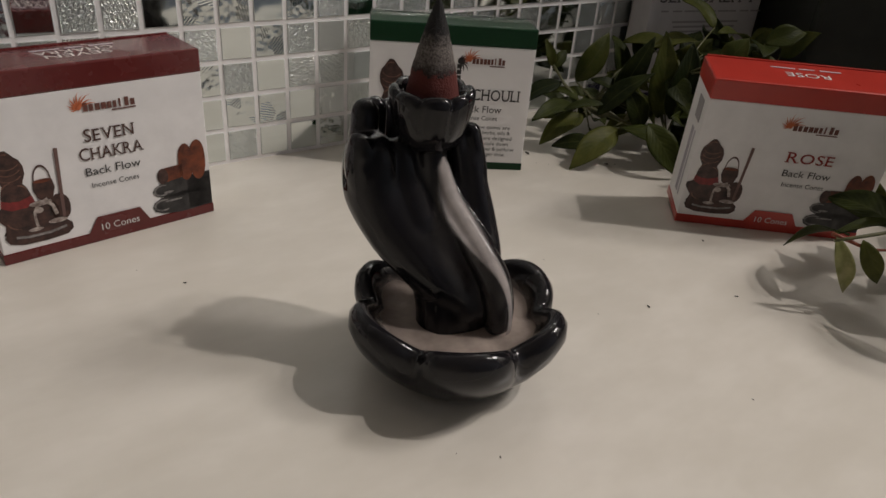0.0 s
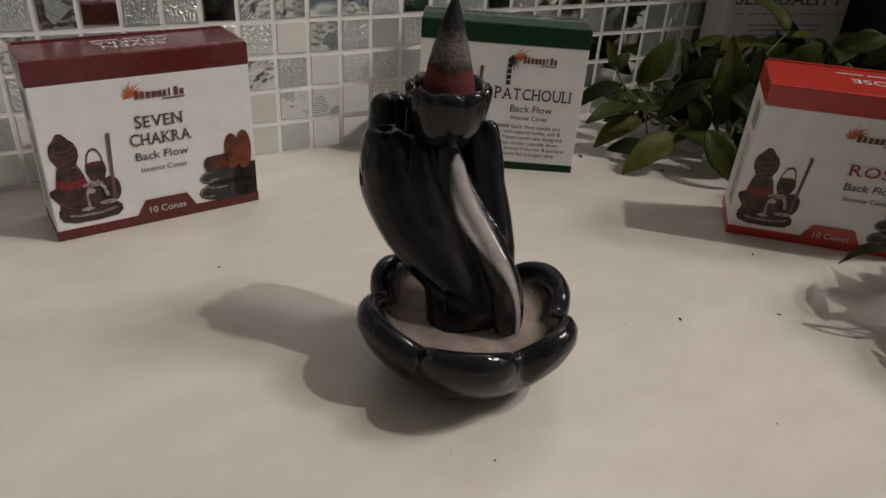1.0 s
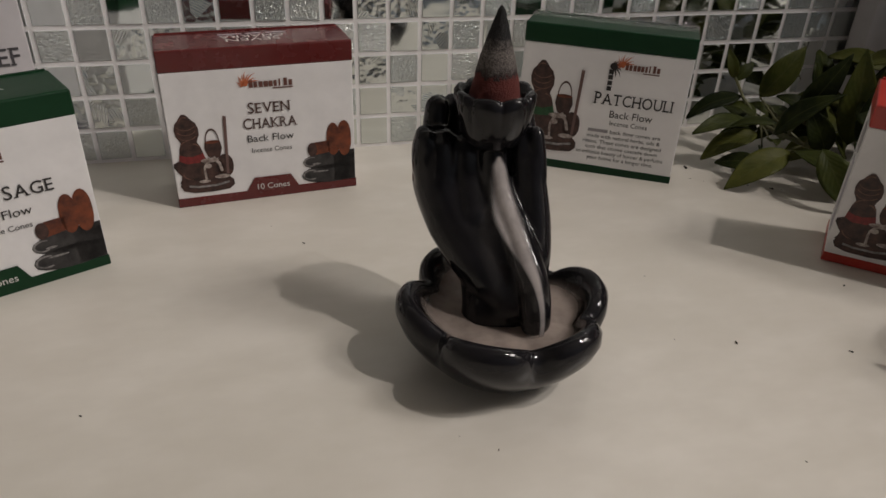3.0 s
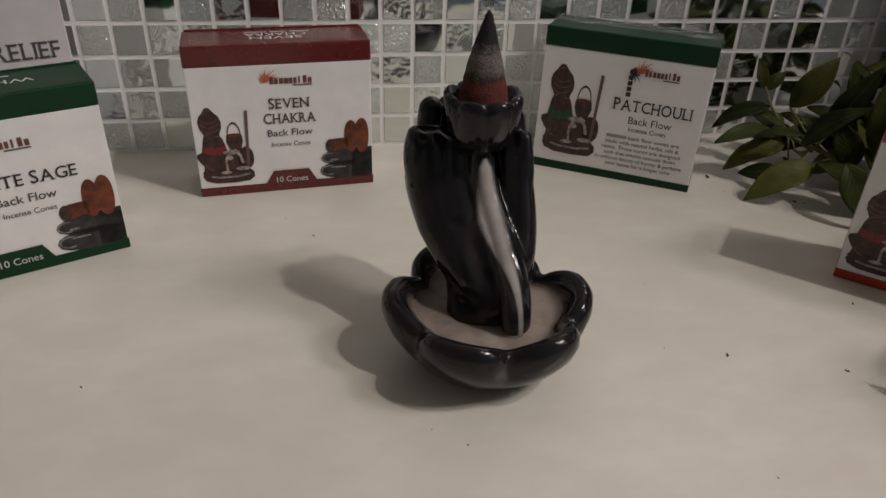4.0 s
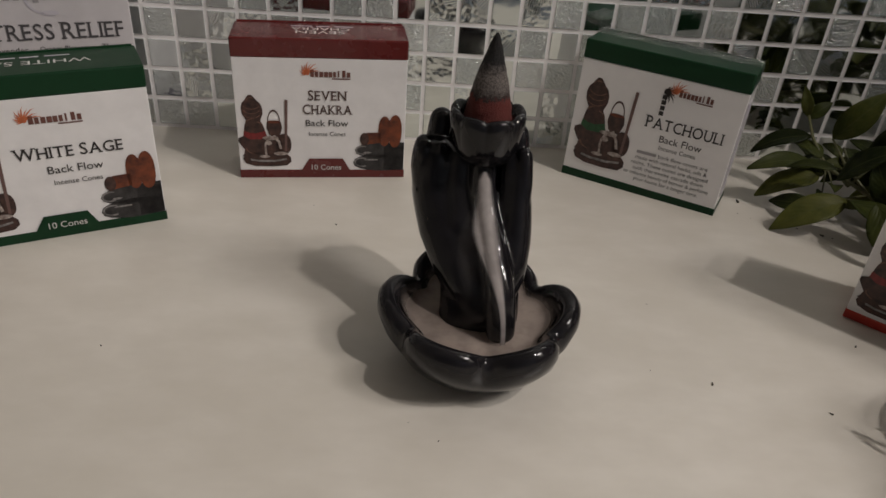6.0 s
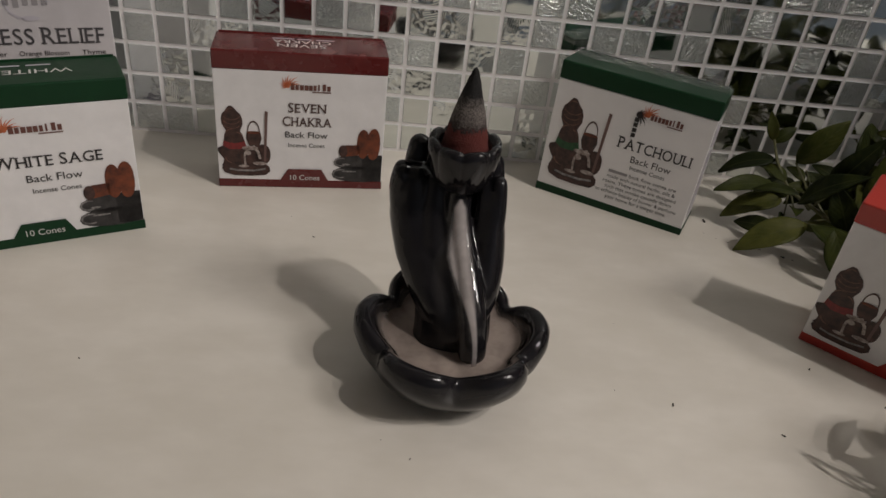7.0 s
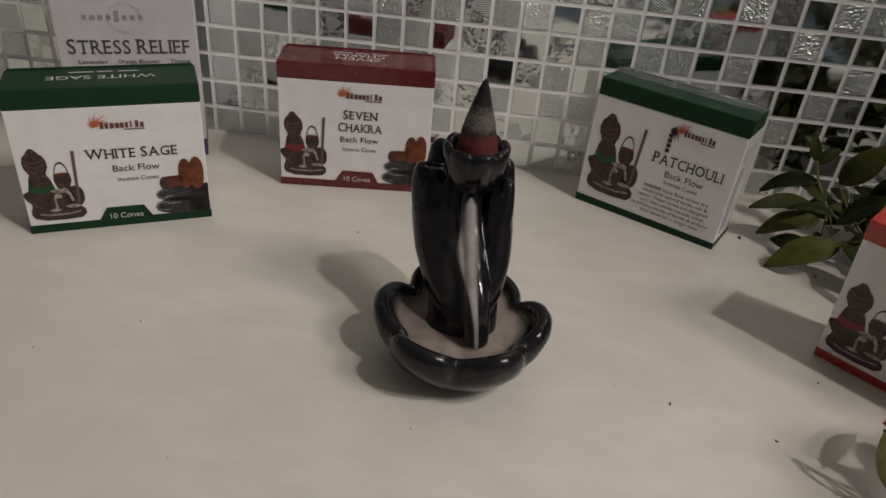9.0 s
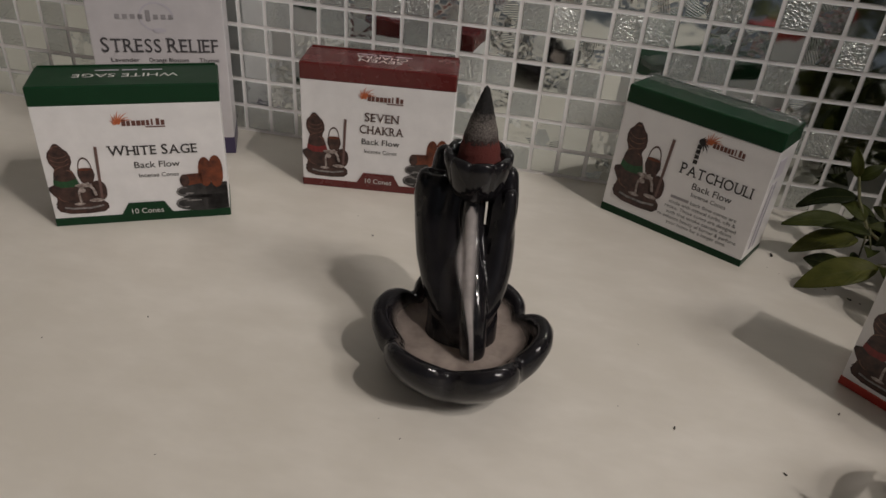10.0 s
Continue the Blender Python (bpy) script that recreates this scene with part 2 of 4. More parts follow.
def thin(tree, b, colour, share):
    """Let a share of the light pass through a thin blade."""
    out = tree.nodes["Material Output"]
    pass_through = tree.nodes.new("ShaderNodeBsdfTranslucent")
    blend = node(tree, "ShaderNodeMixShader", Fac=share)
    tree.links.new(colour, pass_through.inputs["Color"])
    tree.links.new(b.outputs[0], blend.inputs[1])
    tree.links.new(pass_through.outputs[0], blend.inputs[2])
    tree.links.new(blend.outputs[0], out.inputs["Surface"])


def pale_leaf_build(tree, b):
    n = noise_of(tree, 120)
    r = ramp_of(tree, n.outputs["Fac"], [(0.3, (0.30, 0.31, 0.12)), (0.62, (0.52, 0.50, 0.26))])
    tree.links.new(r.outputs["Color"], b.inputs["Base Color"])
    bump_of(tree, b, noise_of(tree, 60).outputs["Fac"], 0.3, 0.001)
    thin(tree, b, r.outputs["Color"], 0.5)


LEAF = material("glossy leaf", (0.04, 0.08, 0.02), 0.46, spec=0.20, build=leaf_build)
YELLOW_LEAF = material("yellow-green leaf", (0.3, 0.3, 0.1), 0.35, build=pale_leaf_build)
RED_STEM = material("reddish stalk", (0.30, 0.06, 0.03), 0.5, build=mottled((0.20, 0.045, 0.025), (0.36, 0.10, 0.045), 200, 0.3, 600))
STEM = material("plant stem", (0.12, 0.13, 0.05), 0.5, build=mottled((0.08, 0.09, 0.035), (0.17, 0.16, 0.075), 150, 0.3, 600))


def cone_build(tree, b):
    c = tree.nodes.new("ShaderNodeTexCoord")
    s = tree.nodes.new("ShaderNodeSeparateXYZ")
    tree.links.new(c.outputs["Object"], s.inputs[0])
    n = noise_of(tree, 420, 5)
    jit = node(tree, "ShaderNodeMath")
    jit.operation = "MULTIPLY_ADD"
    jit.inputs[1].default_value = 0.010
    tree.links.new(n.outputs["Fac"], jit.inputs[0])
    tree.links.new(s.outputs["Z"], jit.inputs[2])
    scale = node(tree, "ShaderNodeMath")
    scale.operation = "MULTIPLY"
    scale.inputs[1].default_value = 1 / 0.045
    tree.links.new(jit.outputs[0], scale.inputs[0])
    zone = ramp_of(tree, scale.outputs[0], [(0.0, (0.085, 0.014, 0.011)), (0.37, (0.105, 0.018, 0.013)), (0.40, (0.03, 0.016, 0.014)), (0.46, (0.13, 0.11, 0.10)), (0.58, (0.19, 0.165, 0.15)), (0.64, (0.11, 0.095, 0.088)), (0.71, (0.010, 0.009, 0.009))])
    spots = noise_of(tree, 1300, 3)
    dark = ramp_of(tree, spots.outputs["Fac"], [(0.36, (0.30, 0.28, 0.27)), (0.60, (1, 1, 1))])
    mix = tree.nodes.new("ShaderNodeMix")
    mix.data_type, mix.blend_type = "RGBA", "MULTIPLY"
    above = node(tree, "ShaderNodeMath")
    above.operation = "GREATER_THAN"
    above.inputs[1].default_value = 0.39
    tree.links.new(scale.outputs[0], above.inputs[0])
    tree.links.new(above.outputs[0], mix.inputs["Factor"])
    tree.links.new(zone.outputs["Color"], mix.inputs["A"])
    tree.links.new(dark.outputs["Color"], mix.inputs["B"])
    tree.links.new(mix.outputs["Result"], b.inputs["Base Color"])
    bump_of(tree, b, spots.outputs["Fac"], 0.6, 0.0008)


CONE = material("incense paste and ash", (0.15, 0.03, 0.02), 0.85, build=cone_build)


def smoke_material(name, dense, tone=(0.62, 0.565, 0.54, 1), core=0.15):
    """Thin smoke: density falls from the middle (u = 0) to the edge (u = 1)."""
    m = bpy.data.materials.new(name)
    m.use_nodes = True
    tree = m.node_tree
    tree.nodes.clear()
    out = tree.nodes.new("ShaderNodeOutputMaterial")
    clear = tree.nodes.new("ShaderNodeBsdfTransparent")
    body = node(tree, "ShaderNodeBsdfDiffuse", Color=tone)
    glow = node(tree, "ShaderNodeBsdfTranslucent", Color=tone)
    cloud = node(tree, "ShaderNodeMixShader", Fac=0.4)
    tree.links.new(body.outputs[0], cloud.inputs[1])
    tree.links.new(glow.outputs[0], cloud.inputs[2])
    uv = tree.nodes.new("ShaderNodeUVMap")
    s = tree.nodes.new("ShaderNodeSeparateXYZ")
    tree.links.new(uv.outputs[0], s.inputs[0])
    fall = node(tree, "ShaderNodeMapRange")
    fall.interpolation_type = "SMOOTHSTEP"
    fall.inputs["From Min"].default_value, fall.inputs["From Max"].default_value = core, 1.0
    fall.inputs["To Min"].default_value, fall.inputs["To Max"].default_value = dense, 0.0
    tree.links.new(s.outputs["X"], fall.inputs["Value"])
    wisps = noise_of(tree, 130, 2)
    vary = node(tree, "ShaderNodeMapRange")
    vary.inputs["From Min"].default_value, vary.inputs["From Max"].default_value = 0.25, 0.6
    vary.inputs["To Min"].default_value = 0.72
    tree.links.new(wisps.outputs["Fac"], vary.inputs["Value"])
    mul = node(tree, "ShaderNodeMath")
    mul.operation = "MULTIPLY"
    tree.links.new(fall.outputs[0], mul.inputs[0])
    tree.links.new(vary.outputs[0], mul.inputs[1])
    mix = tree.nodes.new("ShaderNodeMixShader")
    tree.links.new(mul.outputs[0], mix.inputs[0])
    tree.links.new(clear.outputs[0], mix.inputs[1])
    tree.links.new(cloud.outputs[0], mix.inputs[2])
    tree.links.new(mix.outputs[0], out.inputs["Surface"])
    return m


SMOKE = smoke_material("incense smoke", 0.97, (0.74, 0.68, 0.66, 1), 0.30)
POOL = smoke_material("pooled smoke", 0.94, (0.56, 0.465, 0.41, 1), 0.05)
FILM_SMOKE = smoke_material("thin smoke", 0.07, (0.66, 0.61, 0.59, 1))
VEIL = smoke_material("faint smoke", 0.075)


# ---- mesh helpers ----
def mesh_of(bm, smooth=True):
    me = bpy.data.meshes.new("mesh")
    bmesh.ops.recalc_face_normals(bm, faces=bm.faces)
    bm.to_mesh(me)
    bm.free()
    if smooth:
        me.shade_smooth()
    return me


def part(name, bm, mat, parent=None, label="", smooth=False):
    me = mesh_of(bm, smooth) if isinstance(bm, bmesh.types.BMesh) else bm
    ob = new(name, me)
    if not me.materials:
        me.materials.append(mat)
    if parent:
        ob.parent = parent
    return tagged(ob, label)


def block(x0, x1, y0, y1, z0, z1, bevel=0.0, segments=2):
    bm = bmesh.new()
    bmesh.ops.create_cube(bm, size=1.0)
    bmesh.ops.scale(bm, vec=(x1 - x0, y1 - y0, z1 - z0), verts=bm.verts)
    bmesh.ops.translate(bm, vec=((x0 + x1) / 2, (y0 + y1) / 2, (z0 + z1) / 2), verts=bm.verts)
    if bevel:
        bmesh.ops.bevel(bm, geom=bm.edges, offset=bevel, segments=segments, affect="EDGES", profile=0.5)
    return bm


def thing(name, m, label, category, group="", kind=""):
    ob = new(name)
    ob.matrix_world = m
    ob.empty_display_size = 0.02
    return tagged(ob, label, category, group, kind)


def structure(name, bm, mat, label, smooth=False):
    return tagged(part(name, bm, mat, smooth=smooth), label, name.split("_")[0], kind="structure")


# ---- room ----
X0, X1, Y0, Y1, Z0, Z1 = ROOM
structure("worktop", block(-1.5, 1.3, -0.240, 0.2605, -0.038, 0.0, 0.003), COUNTER, "cream laminate kitchen worktop with a faint sheen")
structure("floor", block(X0, X1, Y0, Y1 + 0.1, Z0 - 0.05, Z0), FLOOR, "dark wooden kitchen floor")
structure("ceiling", block(X0, X1, Y0, Y1 + 0.1, Z1, Z1 + 0.05), CEILING, "plain white painted ceiling")
structure("wall_north", block(X0, X1, Y1, Y1 + 0.1, Z0, Z1), PLASTER, "plain plaster wall behind the mosaic")
structure("wall_south", block(X0, X1, Y0 - 0.1, Y0, Z0, Z1), BLUE_BACKDROP, "plain unseen wall, blue-grey to tint what the tiles mirror")
structure("wall_west", block(X0 - 0.1, X0, Y0 - 0.1, Y1 + 0.1, Z0, Z1), PLASTER, "plain plaster wall")
structure("wall_east", block(X1, X1 + 0.1, Y0 - 0.1, Y1 + 0.1, Z0, Z1), PLASTER, "plain plaster wall")

# ---- incense burner ----
DISH = (0.0015, 0.008)
NOTCHES = [radians(a) for a in (-150, -87, -31, 35, 96, 143)]


def petal(a):
    """0 in a notch between two petals, 1 in a petal's middle; the notch is softly rounded."""
    ends = sorted(NOTCHES) + [min(NOTCHES) + 2 * math.pi]
    total = 0.0
    for shift in (-4.5, -3, -1.5, 0, 1.5, 3, 4.5):
        b = (a + radians(shift) - ends[0]) % (2 * math.pi) + ends[0]
        p, q = next((p, q) for p, q in zip(ends, ends[1:]) if p <= b <= q + 1e-9)
        total += math.sqrt(max(0.0, math.sin(math.pi * (b - p) / (q - p))))
    return total / 7


def dish_mesh():
    """Profile from the foot up the outside, over the rolled rim, down to the floor of the bowl."""
    profile = [(0.0, 0.0025, 0), (0.018, 0.0025, 0), (0.0235, 0.0, 0.05), (0.0275, 0.0010, 0.08), (0.0335, 0.0065, 0.12), (0.0395, 0.0130, 0.30), (0.0440, 0.0200, 0.64),
               (0.0460, 0.0265, 1.0), (0.0455, 0.0315, 1.0), (0.0430, 0.0345, 1.0), (0.0400, 0.0348, 1.0), (0.0372, 0.0325, 1.0), (0.0352, 0.0280, 0.9), (0.0330, 0.0215, 0.7),
               (0.0290, 0.0160, 0.4), (0.0220, 0.0135, 0.1), (0.0100, 0.0130, 0), (0.0, 0.0130, 0)]
    bm = bmesh.new()
    n, rings = 168, []
    for r, z, w in profile:
        if r == 0.0:
            rings.append([bm.verts.new((DISH[0], DISH[1], z))])
            continue
        ring = []
        for k in range(n):
            a = 2 * math.pi * k / n
            f = petal(a)
            rr = r * (1 - 0.205 * w * (1 - f)) + 0.0014 * w * f
            zz = z * (1 + 0.05 * w * f) - 0.0090 * w * (1 - f) * (z / 0.035)
            low = max(0.0, math.cos(a - radians(62))) ** 6 * w  # one petal is smaller than the rest
            rr, zz = rr - 0.0014 * low, zz - 0.0026 * low * (z / 0.035)
            ring.append(bm.verts.new((DISH[0] + rr * math.cos(a), DISH[1] + rr * math.sin(a), zz)))
        rings.append(ring)
    for p, q in zip(rings, rings[1:]):
        for k in range(n):
            j = (k + 1) % n
            if len(p) == 1:
                bm.faces.new((p[0], q[j], q[k]))
            elif len(q) == 1:
                bm.faces.new((p[k], p[j], q[0]))
            else:
                bm.faces.new((p[k], p[j], q[j], q[k]))
    return bm


def tube(bm, points, n=20, steps=6):
    """A rounded limb through (x, y, z, rx, ry): ellipses in level planes, closed by domes at both ends."""
    pts = [Vector(p[:3]) for p in points]
    rad = [Vector((p[3], p[4])) for p in points]
    dense = []
    for i in range(len(pts) - 1):
        a, b, c, d = max(i - 1, 0), i, i + 1, min(i + 2, len(pts) - 1)
        for k in range(steps):
            t = k / steps
            w = (-0.5 * t + t * t - 0.5 * t ** 3, 1 - 2.5 * t * t + 1.5 * t ** 3, 0.5 * t + 2 * t * t - 1.5 * t ** 3, -0.5 * t * t + 0.5 * t ** 3)
            dense.append((sum((pts[q] * v for q, v in zip((a, b, c, d), w)), Vector()), rad[b].lerp(rad[c], t)))
    dense.append((pts[-1], rad[-1]))
    first = (dense[1][0] - dense[0][0]).normalized()
    last = (dense[-1][0] - dense[-2][0]).normalized()
    r0, r1 = dense[0][1], dense[-1][1]
    caps0 = [(dense[0][0] - first * min(r0) * math.sin(a), r0 * math.cos(a)) for a in (1.35, 1.0, 0.5)]
    caps1 = [(dense[-1][0] + last * min(r1) * math.sin(a), r1 * math.cos(a)) for a in (0.5, 1.0, 1.35)]
    rings = []
    line = caps0 + dense + caps1
    for i, (p, r) in enumerate(line):
        ahead = (line[min(i + 1, len(line) - 1)][0] - line[max(i - 1, 0)][0]).normalized()
        side = Vector((1, 0, 0)) - ahead * ahead.x
        side.normalize()
        up = ahead.cross(side)
        rings.append([bm.verts.new(p + side * r.x * math.cos(2 * math.pi * k / n) + up * r.y * math.sin(2 * math.pi * k / n)) for k in range(n)])
    for p, q in zip(rings, rings[1:]):
        for k in range(n):
            bm.faces.new((p[k], p[(k + 1) % n], q[(k + 1) % n], q[k]))
    bm.faces.new(rings[0][::-1])
    bm.faces.new(rings[-1])


def fused(bm, voxel, rounds=8):
    """Limbs melted into one skin."""
    bmesh.ops.recalc_face_normals(bm, faces=bm.faces)
    me = bpy.data.meshes.new("raw")
    bm.to_mesh(me)
    bm.free()
    ob = new("raw", me)
    re = ob.modifiers.new("skin", "REMESH")
    re.mode, re.voxel_size, re.use_smooth_shade = "VOXEL", voxel, True
    sm = ob.modifiers.new("soften", "SMOOTH")
    sm.factor, sm.iterations = 0.5, rounds
    bpy.context.view_layer.update()
    out = bpy.data.meshes.new_from_object(ob.evaluated_get(bpy.context.evaluated_depsgraph_get()))
    bpy.data.objects.remove(ob)
    out.shade_smooth()
    return out


def stem_mesh():
    bm = bmesh.new()
    # wrist, and the column behind the stream
    tube(bm, [(-0.0002, 0.0060, 0.012, 0.0190, 0.0140), (0.0014, 0.0080, 0.027, 0.0186, 0.0132), (0.0004, 0.0118, 0.041, 0.0180, 0.0122), (-0.0028, 0.0190, 0.056, 0.0140, 0.0104)])
    tube(bm, [(-0.001, 0.017, 0.050, 0.0090, 0.0080), (-0.001, 0.026, 0.072, 0.0066, 0.0070), (-0.001, 0.031, 0.096, 0.0056, 0.0066)])
    # the tongue that carries the stream, blunt at its foot
    tube(bm, [(-0.0005, 0.0270, 0.0860, 0.0046, 0.0050), (0.0015, 0.0204, 0.0737, 0.0052, 0.0057), (0.0050, 0.0075, 0.0610, 0.0062, 0.0064), (0.0078, -0.0050, 0.0495, 0.0066, 0.0064), (0.0092, -0.0088, 0.0385, 0.0068, 0.0058), (0.0100, -0.0095, 0.0280, 0.0066, 0.0048)])
    tube(bm, [(-0.009, 0.024, 0.064, 0.009, 0.009), (-0.011, 0.033, 0.078, 0.0072, 0.008), (-0.011, 0.038, 0.090, 0.006, 0.007)])
    # broad palm with its heel over the wrist, and four fingers
    tube(bm, [(0.0005, 0.0070, 0.0350, 0.0118, 0.0112), (-0.0068, 0.0125, 0.0455, 0.0124, 0.0112), (-0.0146, 0.0292, 0.0593, 0.0140, 0.0132), (-0.0202, 0.0410, 0.0740, 0.0126, 0.0150), (-0.0214, 0.0432, 0.0890, 0.0096, 0.0130)])
    tube(bm, [(-0.0170, 0.0330, 0.0560, 0.0066, 0.0076), (-0.0246, 0.0372, 0.0700, 0.0064, 0.0074), (-0.0279, 0.0400, 0.0850, 0.0055, 0.0076), (-0.0278, 0.0394, 0.0950, 0.0044, 0.0066)])
    tube(bm, [(-0.0173, 0.0450, 0.0716, 0.0060, 0.0066), (-0.0212, 0.0482, 0.0884, 0.0060, 0.0064), (-0.0203, 0.0494, 0.1036, 0.0056, 0.0060)])
    for x, y, z, r in ((-0.0120, 0.0560, 0.1060, 0.0052), (-0.0035, 0.0585, 0.1040, 0.0048)):
        tube(bm, [(x * 0.85, y * 0.93, 0.070, 0.0058, 0.0062), (x * 1.03, y, 0.086, 0.0056, 0.0058), (x, y, z - 0.004, r, r)])
    # narrow palm and its fingers, parted from the column by a slit
    tube(bm, [(0.0020, 0.0040, 0.0320, 0.0104, 0.0104), (0.0108, 0.0070, 0.0466, 0.0086, 0.0096), (0.0142, 0.0165, 0.0611, 0.0082, 0.0100), (0.0150, 0.0245, 0.0750, 0.0068, 0.0104), (0.0144, 0.0290, 0.0870, 0.0054, 0.0090)])
    for points in ([(0.0147, 0.0180, 0.0642, 0.0040, 0.0056), (0.0170, 0.0226, 0.0818, 0.0038, 0.0054), (0.0162, 0.0278, 0.0976, 0.0038, 0.0044)],
                   [(0.0100, 0.0165, 0.0610, 0.0046, 0.0054), (0.0112, 0.0235, 0.0790, 0.0044, 0.0050), (0.0112, 0.0300, 0.0945, 0.0040, 0.0044)],
                   [(0.0145, 0.0280, 0.0680, 0.0050, 0.0058), (0.0158, 0.0350, 0.0860, 0.0050, 0.0056), (0.0140, 0.0385, 0.1030, 0.0048, 0.0050)],
                   [(0.0100, 0.0380, 0.0700, 0.0050, 0.0058), (0.0095, 0.0450, 0.0860, 0.0050, 0.0056), (0.0080, 0.0475, 0.1020, 0.0046, 0.0048)]):
        tube(bm, points)
    return fused(bm, 0.0008, 13)


CUP = (-0.0012, 0.0318)


def cup_mesh():
    """Small lobed cup, hollow, with a thick rolled rim."""
    profile = [(0.0, 0.0915), (0.0075, 0.0918), (0.0120, 0.0955), (0.0145, 0.1010), (0.0158, 0.1070), (0.0168, 0.1125), (0.0168, 0.1155), (0.0155, 0.1172), (0.0135, 0.1168), (0.0120, 0.1145), (0.0105, 0.1110), (0.0, 0.1105)]
    bm = bmesh.new()
    n, rings = 120, []
    for i, (r, z) in enumerate(profile):
        if r == 0.0:
            rings.append([bm.verts.new((CUP[0], CUP[1], z))])
            continue
        w = min(1.0, max(0.0, (z - 0.096) / 0.016))
        ring = []
        for k in range(n):
            a = 2 * math.pi * k / n
            f = abs(math.sin(4 * a + 0.4)) ** 0.5
            rr = r * (1 - 0.075 * w * (1 - f))
            ring.append(bm.verts.new((CUP[0] + rr * math.cos(a), CUP[1] + rr * math.sin(a), z - 0.0018 * w * (1 - f))))
        rings.append(ring)
    for p, q in zip(rings, rings[1:]):
        for k in range(n):
            j = (k + 1) % n
            if len(p) == 1:
                bm.faces.new((p[0], q[j], q[k]))
            elif len(q) == 1:
                bm.faces.new((p[k], p[j], q[0]))
            else:
                bm.faces.new((p[k], p[j], q[j], q[k]))
    return bm


burner = thing("incense_burner", pose(0, 0, 0), "glossy black ceramic incense burner, lotus dish and two cupped palms", "incense burner")
part("lotus_dish", dish_mesh(), CERAMIC, burner, smooth=True)
stem_data = stem_mesh()
stem = part("sculpted_stem", stem_data, CERAMIC, burner)
part("cone_cup", cup_mesh(), CERAMIC, burner, smooth=True)


def cone_thing():
    bm = bmesh.new()
    n, rings = 40, []
    steps = 26
    for i in range(steps + 1):
        f = i / steps
        z = 0.1108 + (0.1490 - 0.1108) * f
        r = 0.0100 * (1 - f) ** 0.86 * (1 + 0.10 * math.sin(math.pi * f)) + 0.0007
        if f > 0.97:
            r *= 0.5
        lean = 0.0010 * max(0.0, f - 0.6)
        ring = []
        for k in range(n):
            a = 2 * math.pi * k / n
            p = Vector((math.cos(a), math.sin(a), f * 6))
            rr = r * (1 + 0.05 * noise.noise(p * 2.2)) + 0.00035 * noise.noise(Vector((p.x * 6, p.y * 6, f * 30))) * (0.3 + f)
            ring.append(bm.verts.new((rr * math.cos(a) + lean, rr * math.sin(a), z - 0.1108)))
        rings.append(ring)
    for p, q in zip(rings, rings[1:]):
        for k in range(n):
            bm.faces.new((p[k], p[(k + 1) % n], q[(k + 1) % n], q[k]))
    bm.faces.new(rings[0][::-1])
    bm.faces.new(rings[-1])
    ob = part("incense_cone", bm, CONE, smooth=True)
    ob.location = (CUP[0], CUP[1], 0.1108)
    return tagged(ob, "dark red incense cone with grey ash and charred tip", "incense cone")


cone_thing()


def ribbon(points, side_steps=6):
    """A veil of smoke that lies on the stem: (x, z, half width), dropped onto the skin from the front."""
    from mathutils.bvhtree import BVHTree
    tree = BVHTree.FromPolygons([v.co.copy() for v in stem_data.vertices], [tuple(p.vertices) for p in stem_data.polygons])
    dense = []
    for (xa, za, wa), (xb, zb, wb) in zip(points, points[1:]):
        for k in range(8):
            t = k / 8
            dense.append((xa + (xb - xa) * t, za + (zb - za) * t, wa + (wb - wa) * t))
    dense.append(points[-1])
    for _ in range(10):  # rounded outline
        dense = [dense[0]] + [tuple(0.25 * a + 0.5 * b + 0.25 * c for a, b, c in zip(*trio)) for trio in zip(dense, dense[1:], dense[2:])] + [dense[-1]]
    bm = bmesh.new()
    uv = bm.loops.layers.uv.new("uv")
    rows, edge, depth = [], {}, None
    for i, (x, z, w) in enumerate(dense):
        row = []
        fade = max(0.0, 1 - i / 3, 1 - (len(dense) - 1 - i) / 3) * 0.5
        for k in range(-side_steps, side_steps + 1):
            s = k / side_steps
            px = x + w * s
            hit = tree.ray_cast(Vector((px, -0.1, z)), Vector((0, 1, 0)))
            y = hit[0].y if hit[0] else (depth or 0.0)
            row.append([px, y, z, min(1.0, abs(s) + fade), y])
        mid = sorted(c[1] for c in row)[len(row) // 2]
        depth = mid if depth is None else 0.5 * depth + 0.5 * mid
        for c in row:
            c[1] = min(min(max(c[1], depth - 0.002), depth + 0.002), c[4]) - 0.0016
        rows.append([bm.verts.new(c[:3]) for c in row])
        for v, c in zip(rows[-1], row):
            edge[v] = c[3]
    for p, q in zip(rows, rows[1:]):
        for k in range(len(p) - 1):
            f = bm.faces.new((p[k], p[k + 1], q[k + 1], q[k]))
            for l in f.loops:
                l[uv].uv = (edge[l.vert], 0.5)
    return bm


smoke = thing("incense_smoke", pose(0, 0, 0), "thin white smoke flowing down the burner and pooling in its dish", "smoke")
part("smoke_stream", ribbon([(-0.0010, 0.0915, 0.0032), (-0.0003, 0.081, 0.0044), (0.0002, 0.074, 0.0058), (0.0006, 0.068, 0.0070), (0.0028, 0.0615, 0.0054), (0.0070, 0.052, 0.0025), (0.0094, 0.041, 0.0016), (0.0105, 0.031, 0.0015), (0.0108, 0.0225, 0.0016)]), SMOKE, smoke, smooth=True)
